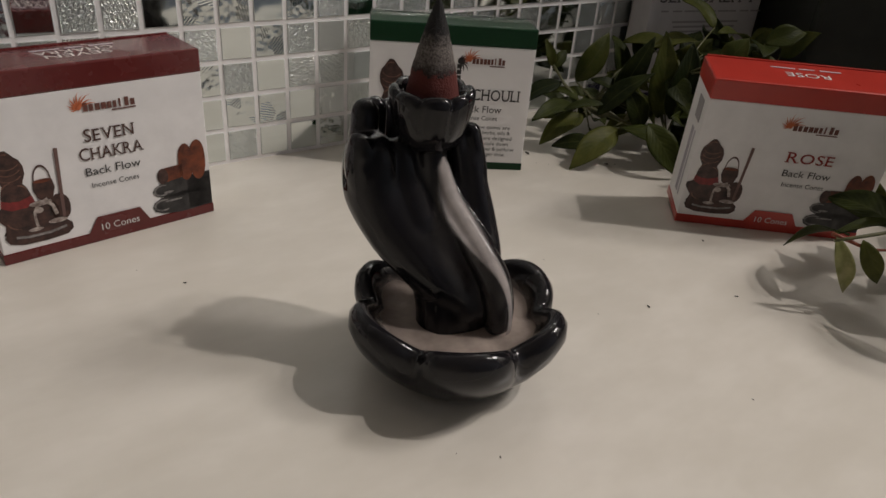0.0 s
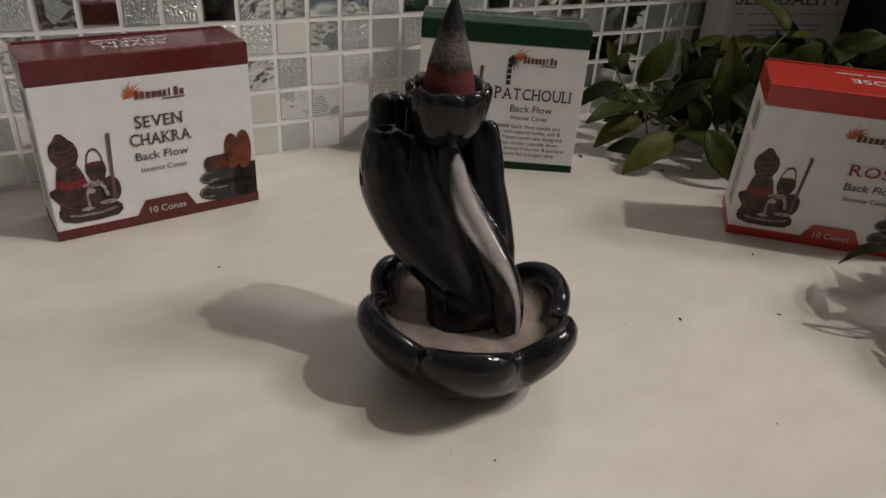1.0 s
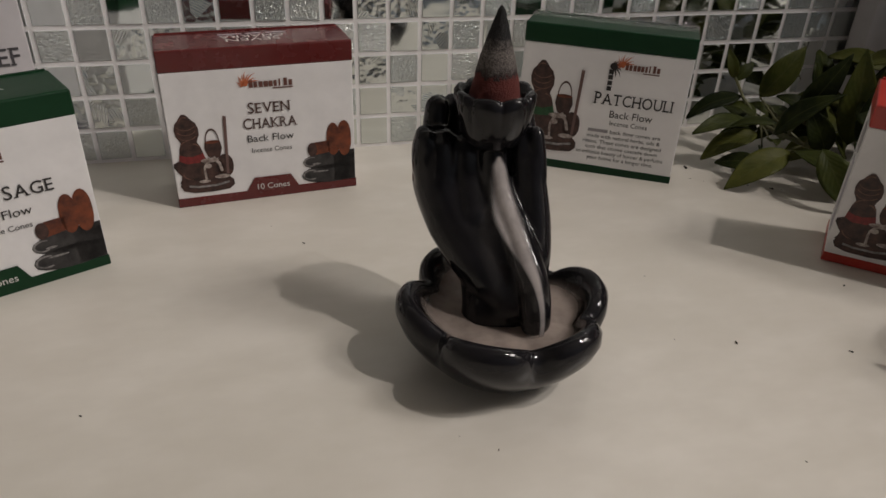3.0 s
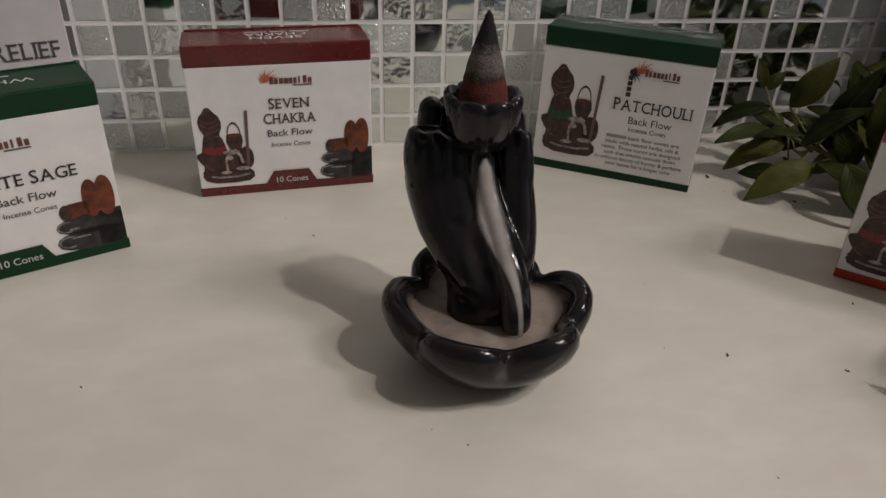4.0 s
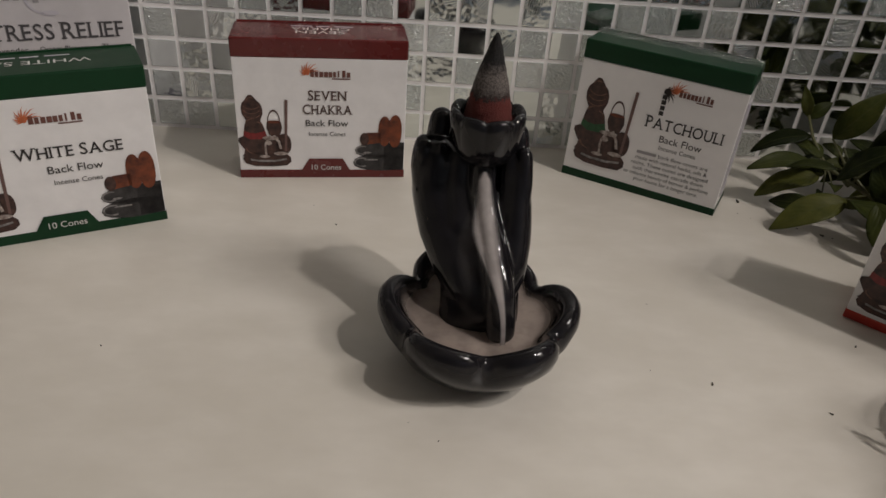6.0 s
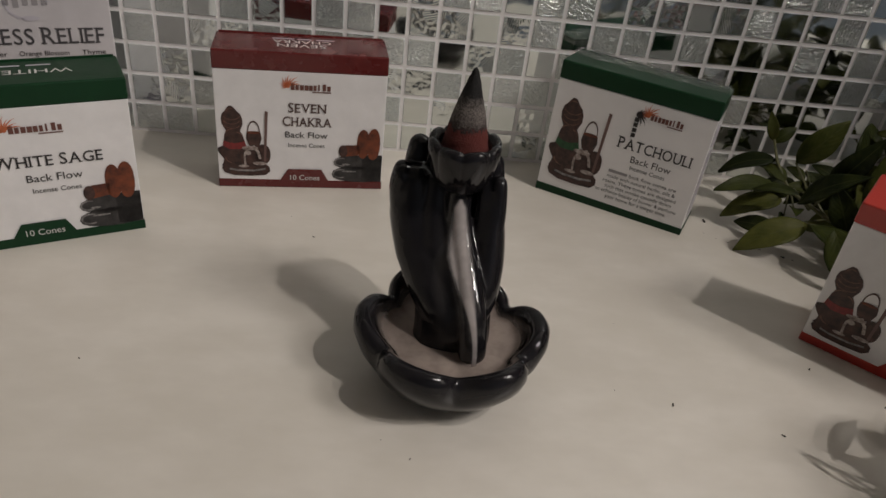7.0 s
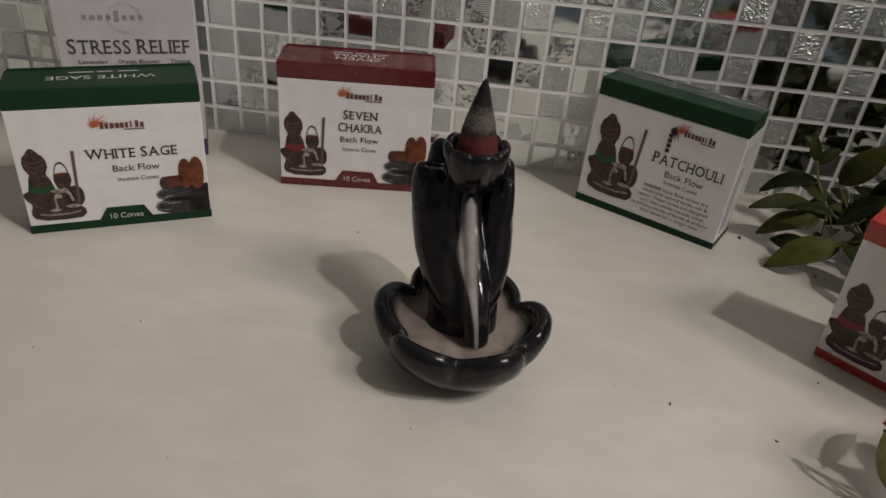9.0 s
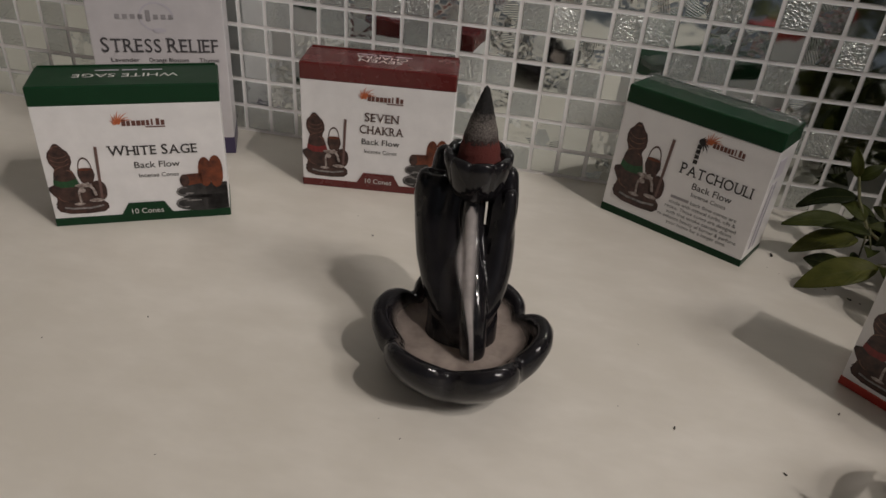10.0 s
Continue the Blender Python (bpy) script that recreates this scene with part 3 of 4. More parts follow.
part("smoke_veil", ribbon([(-0.0005, 0.066, 0.0040), (0.0022, 0.056, 0.0048), (0.0050, 0.046, 0.0040), (0.0062, 0.036, 0.0036), (0.0066, 0.0245, 0.0034)]), FILM_SMOKE, smoke, "thin grey veil beside the stream", smooth=True)
part("smoke_veil", ribbon([(-0.0035, 0.076, 0.0026), (-0.0060, 0.068, 0.0050), (-0.0058, 0.056, 0.0070), (-0.0030, 0.046, 0.0080), (-0.0010, 0.034, 0.0080), (0.0000, 0.024, 0.0080)]), VEIL, smoke, "faint grey veil over the palm", smooth=True)


def pool_mesh():
    """A bank of smoke that fills the bowl and thins out up the inside of the petals."""
    bm = bmesh.new()
    uv = bm.loops.layers.uv.new("uv")
    n, rings, edge = 84, [], {}
    level = [(0.0006, 0.0252, 0.0)] + [(0.0040 + 0.0029 * i, 0.0252 + 0.00006 * i, 0.28 * (i / 9) ** 1.4) for i in range(10)]
    level += [(0.0322, 0.0264, 0.36), (0.0335, 0.0272, 0.47), (0.0346, 0.0284, 0.62), (0.0355, 0.0298, 0.80), (0.0362, 0.0312, 1.0)]
    for i, (r0, z0, thin_out) in enumerate(level):
        w = min(1.0, r0 / 0.036) ** 3
        ring = []
        for k in range(n):
            a = 2 * math.pi * k / n
            f = petal(a)
            bank = max(0.0, math.cos(a - radians(170))) ** 1.5  # the smoke piles up on one side
            r = r0 * (1 - 0.185 * w * (1 - f)) + 0.0010 * w * f
            z = z0 - 0.0055 * w * (1 - f) + 0.0016 * bank * w + 0.0007 * noise.noise(Vector((r * math.cos(a) * 90, r * math.sin(a) * 90, 0))) * (1 - w)
            v = bm.verts.new((DISH[0] + r * math.cos(a), DISH[1] + r * math.sin(a), z))
            edge[v] = thin_out + 0.30 * math.cos(a) ** 2 * w * (1 - thin_out)  # thinner towards both sides
            ring.append(v)
        rings.append(ring)
    for p, q in zip(rings, rings[1:]):
        for k in range(n):
            f = bm.faces.new((p[k], p[(k + 1) % n], q[(k + 1) % n], q[k]))
            for l in f.loops:
                l[uv].uv = (edge[l.vert], 0.5)
    bm.faces.new(rings[0])
    return bm


part("smoke_pool", pool_mesh(), POOL, smoke, smooth=True)


# ---- cartons ----
BW, BD, BODY, BTOP = 0.110, 0.036, 0.0832, 0.0955


def flat(polys, z_side=-0.00035):
    """Printed shapes on a front face: lists of (u, z) outlines."""
    bm = bmesh.new()
    for poly in polys:
        bm.faces.new([bm.verts.new((u, z_side, z)) for u, z in poly])
    return bm


def oval(u, z, ru, rz, n=18, squash=1.0, edge=None):
    pts = [(u + ru * math.cos(2 * math.pi * k / n), z + rz * math.copysign(abs(math.sin(2 * math.pi * k / n)) ** squash, math.sin(2 * math.pi * k / n))) for k in range(n)]
    return [(min(p, edge), q) for p, q in pts] if edge else pts


def bar(u0, u1, z0, z1):
    return [(u0, z0), (u1, z0), (u1, z1), (u0, z1)]


def lettering(words, u0, u1, z0, high, mat, parent, name="lettering", out=-0.0005, turn=None):
    """Words stretched into a field u0..u1 wide and as high as the capitals; on the front unless turned."""
    curve = bpy.data.curves.new("words", "FONT")
    curve.body, curve.size, curve.resolution_u = words, 1.0, 3
    ob = new("words", curve)
    bpy.context.view_layer.update()
    me = bpy.data.meshes.new_from_object(ob.evaluated_get(bpy.context.evaluated_depsgraph_get()))
    bpy.data.objects.remove(ob)
    xs, ys = [v.co.x for v in me.vertices], [v.co.y for v in me.vertices]
    sx, sy = (u1 - u0) / (max(xs) - min(xs)), high / 0.69
    x0 = min(xs)
    for v in me.vertices:
        v.co = ((v.co.x - x0) * sx, 0.0, v.co.y * sy)
    me.transform(turn if turn else Matrix.Translation((u0, out, z0)))
    return part(name, me, mat, parent)


SERIFS = {"A": "bl br", "C": "", "E": "tl bl", "F": "tl bl", "G": "", "H": "tl tr bl br", "I": "tm bm", "K": "tl tr bl br", "L": "tl bl", "N": "tl tr bl", "O": "",
          "P": "tl bl", "R": "tl bl br", "S": "", "T": "bm", "U": "tl tr", "V": "tl tr", "W": "tl tr tm", "Y": "tl tr bm"}


def title_lettering(words, u0, u1, z0, high, mat, parent):
    """Small capitals with slab feet, fitted into a field u0..u1 wide."""
    bm = bmesh.new()
    pen = 0.0
    for k, letter in enumerate(words):
        if letter == " ":
            pen += 0.34
            continue
        first = k == 0 or words[k - 1] == " "
        size = 1.0 if first else 0.93
        curve = bpy.data.curves.new("words", "FONT")
        curve.body, curve.size, curve.resolution_u, curve.offset = letter, 1.0, 3, 0.005
        ob = new("words", curve)
        bpy.context.view_layer.update()
        me = bpy.data.meshes.new_from_object(ob.evaluated_get(bpy.context.evaluated_depsgraph_get()))
        bpy.data.objects.remove(ob)
        left = min(v.co.x for v in me.vertices)
        f = size / 0.69
        wide = (max(v.co.x for v in me.vertices) - left) * f
        for v in me.vertices:
            v.co = (pen + (v.co.x - left) * f, 0.0, v.co.y * f)
        bm.from_mesh(me)
        bpy.data.meshes.remove(me)
        foot = 0.17 * size
        for mark in SERIFS.get(letter, "").split():
            z = 0.0 if mark[0] == "b" else size
            x = pen + {"l": 0.06, "m": wide / 2, "r": wide - 0.06}[mark[1]]
            za, zb = (z, z + 0.075) if mark[0] == "b" else (z - 0.075, z)
            bm.faces.new([bm.verts.new((p, 0.0002, q)) for p, q in ((x - foot, za), (x + foot, za), (x + foot, zb), (x - foot, zb))])
        pen += wide + 0.15
    pen -= 0.15
    for v in bm.verts:
        v.co = (u0 + v.co.x * (u1 - u0) / pen, -0.0005 + v.co.y * 0.1, z0 + v.co.z * high)
    return part("lettering", bm, mat, parent)


def rays_of(u, z, angles, lengths, swirl, root):
    """Thin curved rays from one point, like the petals of a sun."""
    out = []
    for a, r in zip(angles, lengths):
        mids = [(0.15, 0.0), (0.45, 0.35), (0.75, 0.8), (1.0, 1.4)]
        line = [(u + r * f * math.cos(radians(a + swirl * g)), z + r * f * math.sin(radians(a + swirl * g))) for f, g in mids]
        half = [root, root * 0.95, root * 0.6, 0.00003]
        nx, nz = -math.sin(radians(a)), math.cos(radians(a))
        out.append([(p + nx * w, q + nz * w) for (p, q), w in zip(line, half)] + [(p - nx * w, q - nz * w) for (p, q), w in zip(line, half)][::-1])
    return out


def brand_mark(parent, u, z, wide):
    """A fan of orange rays and a row of small blocks in place of the maker's mark."""
    rays = [oval(u - 0.0016, z + 0.0002, 0.0013, 0.0013, 10)] + rays_of(u - 0.0016, z + 0.0002, [25 + 19 * k for k in range(11)], (0.0086, 0.0074, 0.0088, 0.0066, 0.0078, 0.0060, 0.0066, 0.0050, 0.0056, 0.0044, 0.0042), -12, 0.00040)
    part("sun_mark", flat(rays), ORANGE_INK, parent)
    for k in range(9):
        a = u + 0.0002 + k * wide * 0.109
        low, high = -0.0022, (0.0022, 0.0012, 0.0012, 0.0012, 0.0012, 0.0013, 0.0020, 0.0023, 0.0011)[k]
        part("brand_bar", flat([bar(a, a + wide * (0.088, 0.078, 0.088, 0.094, 0.084, 0.066, 0.036, 0.076, 0.080)[k], z + low, z + high)]), LOGO_INK, parent)
    part("brand_underline", flat([bar(u + wide * 0.52, u + wide * 0.97, z - 0.0036, z - 0.0029)]), LOGO_INK, parent)


def prints(name, polys, depth, mat, parent):
    for poly in polys:
        part(name, flat([poly], depth), mat, parent)


def burner_picture(parent, sash, dz=0.0, k=1.0, du=0.0):
    """The printed picture of another burner: plain shapes, with a pot, a stick and white water."""
    def at(poly):
        return [(0.0055 + du + k * (u - 0.0055), 0.008 + dz + k * (z - 0.008)) for u, z in poly]

    def arc(u, z, ru, rz, a0, a1, thick, n=8):
        outer = [(u + ru * math.cos(radians(a0 + (a1 - a0) * i / n)), z + rz * math.sin(radians(a0 + (a1 - a0) * i / n))) for i in range(n + 1)]
        inner = [(u + (p - u) * (1 - thick), z + (q - z) * (1 - thick)) for p, q in outer]
        return at(outer + inner[::-1])
    # outline of the figure: half widths from the top down, about a slightly slanting middle line
    line = [(0.0010, 0.0570), (0.0024, 0.0554), (0.0036, 0.0536), (0.0056, 0.0516), (0.0066, 0.0482), (0.0064, 0.0444), (0.0048, 0.0410), (0.0044, 0.0396), (0.0056, 0.0374), (0.0064, 0.0340), (0.0067, 0.0308),
            (0.0076, 0.0292), (0.0108, 0.0278), (0.0112, 0.0256), (0.0094, 0.0222), (0.0078, 0.0198), (0.0084, 0.0172), (0.0098, 0.0150)]
    mid = [0.0128 + 0.06 * (0.0566 - z) for _, z in line]
    body = [(m + w, z) for m, (w, z) in zip(mid, line)] + [(m - w, z) for m, (w, z) in zip(mid, line)][::-1]
    part("printed_figure", flat([at(body)], -0.0003), PICTURE, parent)
    prints("printed_ridge", [arc(0.0132, z + 0.004, 0.0063, 0.0052, 215, 325, 0.10) for z in (0.0425, 0.0455, 0.0485)], -0.00036, PICTURE_MID, parent)
    prints("printed_glint", [arc(0.0150, 0.0350, 0.0052, 0.0046, 20, 80, 0.16), arc(0.0128, 0.0530, 0.0030, 0.0026, 60, 170, 0.25), arc(0.0146, 0.0215, 0.0070, 0.0052, 190, 260, 0.12), arc(0.0140, 0.0375, 0.0056, 0.0040, 100, 160, 0.18)], -0.00036, PICTURE_MID, parent)
    part("printed_sash", flat([at([(0.0075, 0.0330), (0.0110, 0.0316), (0.0150, 0.0312), (0.0208, 0.0330), (0.0218, 0.0290), (0.0180, 0.0272), (0.0110, 0.0270), (0.0070, 0.0294)])], -0.00042), sash, parent)
    part("printed_base", flat([at([(0.0070, 0.0168), (0.0200, 0.0176), (0.0335, 0.0170), (0.0362, 0.0144), (0.0364, 0.0112), (0.0335, 0.0086), (0.0240, 0.0078), (0.0130, 0.0081), (0.0072, 0.0100), (0.0056, 0.0132)])], -0.00036), PICTURE, parent)
    prints("printed_rock", [at(oval(0.0244, 0.0222, 0.0072, 0.0074, squash=0.8)), at(oval(0.0322, 0.0238, 0.0048, 0.0072, squash=0.8))], -0.00038, PICTURE, parent)
    part("printed_pot", flat([at([(0.0222, 0.0390), (0.0310, 0.0390), (0.0316, 0.0350), (0.0302, 0.0305), (0.0286, 0.0290), (0.0250, 0.0290), (0.0232, 0.0305), (0.0218, 0.0350)])], -0.0004), PICTURE, parent)
    prints("printed_rim", [at(oval(0.0266, 0.0392, 0.0043, 0.0010))], -0.00046, PICTURE_CONE, parent)
    def band(points, wide):
        left, right = [], []
        for k, (u, z) in enumerate(points):
            (ua, za), (ub, zb) = points[max(k - 1, 0)], points[min(k + 1, len(points) - 1)]
            n = math.hypot(ub - ua, zb - za)
            left.append((u - (zb - za) / n * wide / 2, z + (ub - ua) / n * wide / 2))
            right.append((u + (zb - za) / n * wide / 2, z - (ub - ua) / n * wide / 2))
        return at(left + right[::-1])

    # white water: from the pot over the rocks into the tray
    prints("printed_water", [band([(0.0250, 0.0276), (0.0222, 0.0268), (0.0206, 0.0240), (0.0203, 0.0208), (0.0207, 0.0160)], 0.0013),
                             band([(0.0262, 0.0300), (0.0272, 0.0276), (0.0290, 0.0258), (0.0302, 0.0205)], 0.0017)], -0.0005, PICTURE_LIGHT, parent)
    prints("printed_pool", [at(oval(0.0240, 0.0281, 0.0052, 0.0014)), at(oval(0.0300, 0.0172, 0.0044, 0.0013)), at(oval(0.0196, 0.0150, 0.0034, 0.0010)), at(oval(0.0226, 0.0246, 0.0020, 0.0016))], -0.00055, PICTURE_LIGHT, parent)
    prints("printed_tray_edge", [band([(0.0104, 0.0128), (0.0160, 0.0118), (0.0260, 0.0118), (0.0335, 0.0132)], 0.0013)], -0.00046, PICTURE_GREY, parent)
    ring = [arc(0.0266, 0.0392, 0.0040, 0.0082, 15 * i, 15 * i + 15, 0.14, 2) for i in range(12)]
    part("printed_pot_handle", flat(ring, -0.0004), BROWN_INK, parent)
    part("printed_stick", flat([at([(0.0325, 0.0185), (0.0340, 0.0185), (0.0359, 0.0540), (0.0341, 0.0543)])], -0.00055), STICK_INK, parent)


def stones_picture(parent):
    e = BW - 0.0004
    prints("printed_stone", [oval(0.0945, 0.0115, 0.0192, 0.0062, edge=e, squash=0.8), oval(0.0950, 0.0205, 0.0186, 0.0056, edge=e, squash=0.8), bar(0.0960, e, 0.0060, 0.0265)], -0.0003, PICTURE_STONE, parent)
    shine = []
    for u, z, ru, rz in ((0.0815, 0.0207, 0.0048, 0.0034), (0.0812, 0.0118, 0.0054, 0.0036)):
        outer = [(u + ru * math.cos(radians(a)), z + rz * math.sin(radians(a))) for a in range(60, 301, 20)]
        shine.append(outer + [(u + 0.0004 + (p - u) * 0.86, z + (q - z) * 0.74) for p, q in outer][::-1])
    shine += [oval(0.0850, 0.0190, 0.0028, 0.0007), oval(0.0872, 0.0136, 0.0050, 0.0006)]
    prints("printed_shine", shine, -0.0005, PICTURE_GREY, parent)
    prints("printed_cone", [[(0.0815, 0.0318), (0.0845, 0.0334), (0.0940, 0.0338), (0.0940, 0.0262), (0.0845, 0.0250), (0.0810, 0.0268)], oval(0.0962, 0.0345, 0.0042, 0.0108, squash=0.8)], -0.0004, PICTURE_CONE, parent)
    prints("printed_cone_end", [oval(0.0827, 0.0288, 0.0030, 0.0046)], -0.00046, PICTURE, parent)
    prints("printed_cone", [oval(0.1032, 0.0345, 0.0045, 0.0118, squash=0.8)], -0.00045, PICTURE_CONE, parent)


def film_wrap(box, crumple):
    """Clear film over the lid, crumpled towards its back edge."""
    bm = bmesh.new()
    rows = []
    for i in range(113):
        u = -0.001 + (BW + 0.002) * i / 112
        row = []
        for j in range(13):
            d = 0.55 * BD + 0.03 * BD * math.sin(u * 260) + (0.45 * BD + 0.0012) * j / 12
            lift = 0.0008 + crumple * (0.0014 * abs(noise.noise(Vector((u * 420, d * 360, 3.1)))) + 0.0012 * abs(noise.noise(Vector((u * 170, d * 220, 5.7)))) + 0.0052 * max(0.0, noise.noise(Vector((u * 120, d * 70, 8.0)))) * (j / 12) ** 2)
            row.append(bm.verts.new((u, d, BTOP + (lift if 0 < j < 12 and 0 < i < 112 else 0.0004 if j == 0 else -0.0035))))
        rows.append(row)
    for p, q in zip(rows, rows[1:]):
        for j in range(12):
            bm.faces.new((p[j], p[j + 1], q[j + 1], q[j]))
    film = part("film_wrap", bm, FILM, box, "crumpled clear film over the lid")
    film.visible_shadow = False


def carton(m, label, band, ink, sash, title, plain_back=False, top_words=""):
    """A small card carton: white body, coloured lid band and foot, printed front."""
    box = thing("incense_carton", m, label, "carton", "incense cone cartons")
    part("body", block(0, BW, 0, BD, 0.0055, BODY, 0.0006), FILMED if plain_back else WHITE, box)
    lid = part("lid_band", block(-0.0003, BW + 0.0003, -0.0003, BD + 0.0003, BODY - 0.0002, BTOP, 0.0010), band, box)
    part("foot_band", block(-0.0003, BW + 0.0003, -0.0003, BD + 0.0003, 0.0, 0.0058, 0.0005), band, box)
    part("lid_flap", block(0.0012, BW - 0.0012, BD - 0.0009, BD + 0.0007, BTOP - 0.008, BTOP + 0.0008, 0.0003), band, lid)
    burner_picture(box, sash, 0.0045 if plain_back else 0.0008, 1.22 if plain_back else 1.02, 0.0 if plain_back else -0.0032)
    if plain_back:
        brand_mark(box, 0.0678, 0.0742, 0.0230)
        fan = rays_of(0.0602, 0.0735, [-78 + 24 * k for k in range(8)], (0.0080, 0.0074, 0.0082, 0.0062, 0.0066, 0.0050, 0.0046, 0.0042), -14, 0.00055)
        part("second_mark", flat([oval(0.0600, 0.0736, 0.0019, 0.0021)] + fan + [bar(0.0580, 0.0610, 0.0578 + 0.0036 * k, 0.0606 + 0.0036 * k) for k in range(4)]), INK, box)
        title_lettering(title[0], 0.0514, 0.1022, 0.0486, 0.0078, ink, box)
        lettering("Back Flow", 0.0628, 0.0910, 0.0404, 0.0046, INK, box)
        lettering("Incense Cones", 0.0638, 0.0886, 0.0352, 0.0030, INK, box)
        part("brand_bar", flat([bar(0.0500, 0.0635, 0.0296, 0.0316)]), GREY_INK, box)
        lines = [("back flow cones are", 0.0650, 0.0985), ("made with natural herbs, oils &", 0.0500, 0.0990), ("resins. These cones are designed", 0.0478, 0.1005), ("such that smoke cascade down", 0.0500, 0.0985), ("to enhance beauty of burner & perfume", 0.0440, 0.1030), ("your home for a longer time.", 0.0520, 0.0970)]
        for k, (words, a, b) in enumerate(lines):
            lettering(words, a, b, 0.0295 - 0.0038 * k, 0.0025, INK, box)
        film_wrap(lid, 1.7)
        part("side_print", block(BW + 0.0001, BW + 0.0005, 0.007, 0.010, 0.012, 0.060), PALE_INK, box)
        part("side_print", block(BW + 0.0001, BW + 0.0005, 0.006, 0.020, 0.064, 0.076), PALE_INK, box)
        part("side_print", block(BW + 0.0001, BW + 0.0005, 0.014, 0.016, 0.012, 0.060), PALE_INK, box)
    else:
        brand_mark(box, 0.0500 if len(title) == 1 else 0.0480, 0.0712 if len(title) == 1 else 0.0735, 0.0265)
        if len(title) == 2:
            title_lettering(title[0], 0.0463, 0.0708, 0.0559, 0.0066, ink, box)
            title_lettering(title[1], 0.0427, 0.0742, 0.0463, 0.0066, ink, box)
            lettering("Back Flow", 0.0443, 0.0720, 0.0379, 0.0044, INK, box)
            lettering("Incense Cones", 0.0462, 0.0702, 0.0310, 0.0029, INK, box)
        else:
            wide = 0.0535 if len(title[0]) > 5 else 0.0265
            title_lettering(title[0], 0.0662 - wide / 2, 0.0662 + wide / 2, 0.0490, 0.0068, ink, box)
            lettering("Back Flow", 0.0535, 0.0812, 0.0397, 0.0044, INK, box)
            lettering("Incense Cones", 0.0553, 0.0797, 0.0328, 0.0029, INK, box)
        stones_picture(box)
        tab = part("count_tab", flat([[(0.0400, 0.005), (0.0735, 0.005), (0.0682, 0.0145), (0.0458, 0.0145)]], -0.0006), band, box)
        lettering("10 Cones", 0.0472, 0.0670, 0.0064, 0.0038, WHITE_INK, tab, out=-0.0009)
        for y in (0.010, 0.015, 0.018):
            part("side_print", block(-0.0005, -0.0001, y, y + 0.0012, 0.014, 0.058), PALE_INK, box)
        part("side_print", block(-0.0005, -0.0001, 0.009, 0.020, 0.064, 0.078), GREY_INK, box)
    lines = top_words.split("|") if top_words else []
    for k, words in enumerate(lines):
        half = 0.0031 * len(words)
        on_top = Matrix(((-1, 0, 0, BW / 2 + half), (0, 0, -1, 0.0165 + 0.0075 * (k + 1 - len(lines) * 0.5)), (0, -1, 0, BTOP + 0.0002), (0, 0, 0, 1)))
        lettering(words, 0.0, half * 2, 0.0, 0.0060, WHITE_INK, lid, "top_lettering", turn=on_top)
    if lines:
        prints_on_top = [(0.036, 0.050), (0.052, 0.061), (0.064, 0.076)]
        for a, b in prints_on_top:
            part("top_print", block(a, b, 0.0262, 0.0274, BTOP + 0.0001, BTOP + 0.0003), PALE_INK, lid)
    return box


carton(pose(-0.1482, 0.1802, 0, 0, 0, 7.0), "white and maroon incense carton, printed front, standing before the tiles", MAROON, BROWN_INK, PICTURE_RED, ("SEVEN", "CHAKRA"), top_words="SEVEN|CHAKRA")
carton(pose(-0.2782, 0.0726, 0, 0, 0, 26.1), "white and dark green incense carton before a taller white box", GREEN, INK, PICTURE_GREEN, ("WHITE SAGE",), top_words="WHITE SAGE")
carton(pose(0.0762, 0.2152, 0, 0, 0, -29.9) @ Matrix(((0.99, 0, 0, 0), (0, 1, 0.075, 0), (0, 0, 1.025, 0), (0, 0, 0, 1))), "white and green incense carton in clear film, close to the tiles", GREEN, INK, PICTURE_GREEN, ("PATCHOULI",), plain_back=True)
carton(pose(0.2083, 0.0536, 0, 6.5, 0, -41.5), "white and bright red incense carton beside the plant", RED, RED_INK, PICTURE_RED, ("ROSE",), top_words="ROSE")


def tall_box(m, wide, deep, high, label, title, title_z, foot):
    box = thing("tall_carton", m, label, "carton")
    part("body", block(0, wide, 0, deep, 0.0, high, 0.0008), SHADED_WHITE, box)
    if foot:
        part("foot_band", block(-0.0003, wide + 0.0003, -0.0003, deep + 0.0003, 0.0, 0.014, 0.0006), PURPLE, box)
    title_lettering(title, wide * 0.07, wide * 0.94, title_z, 0.0105, FADED_INK, box)
    return box


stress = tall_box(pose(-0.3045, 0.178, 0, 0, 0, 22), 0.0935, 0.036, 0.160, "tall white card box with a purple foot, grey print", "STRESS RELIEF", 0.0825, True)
lettering("Lavender", 0.0120, 0.0315, 0.0752, 0.0030, INK, stress)
lettering("Orange Blossom", 0.0380, 0.0660, 0.0752, 0.0030, INK, stress)
lettering("Thyme", 0.0735, 0.0875, 0.0752, 0.0030, INK, stress)
prints("brand_bar", [bar(0.019 + 0.0052 * k, 0.0222 + 0.0052 * k, 0.1065 if k != 4 else 0.1050, 0.1098 + (0.003 if k == 4 else 0)) for k in range(8)], -0.00035, GREY_INK, stress)
prints("printed_petal", [oval(0.0800, 0.128, 0.0026, 0.0055), oval(0.0862, 0.131, 0.0022, 0.0050), oval(0.0480, 0.0985, 0.0050, 0.0016)], -0.00035, PALE_INK, stress)
part("printed_swirl", flat([[(0.047 + r * math.cos(a), 0.108 + r * 0.9 * math.sin(a)) for a, r in ((p, 0.012), (p + 0.3, 0.012), (p + 0.3, 0.0105), (p, 0.0105))] for p in [0.3 * k for k in range(15)]]), PALE_INK, stress)
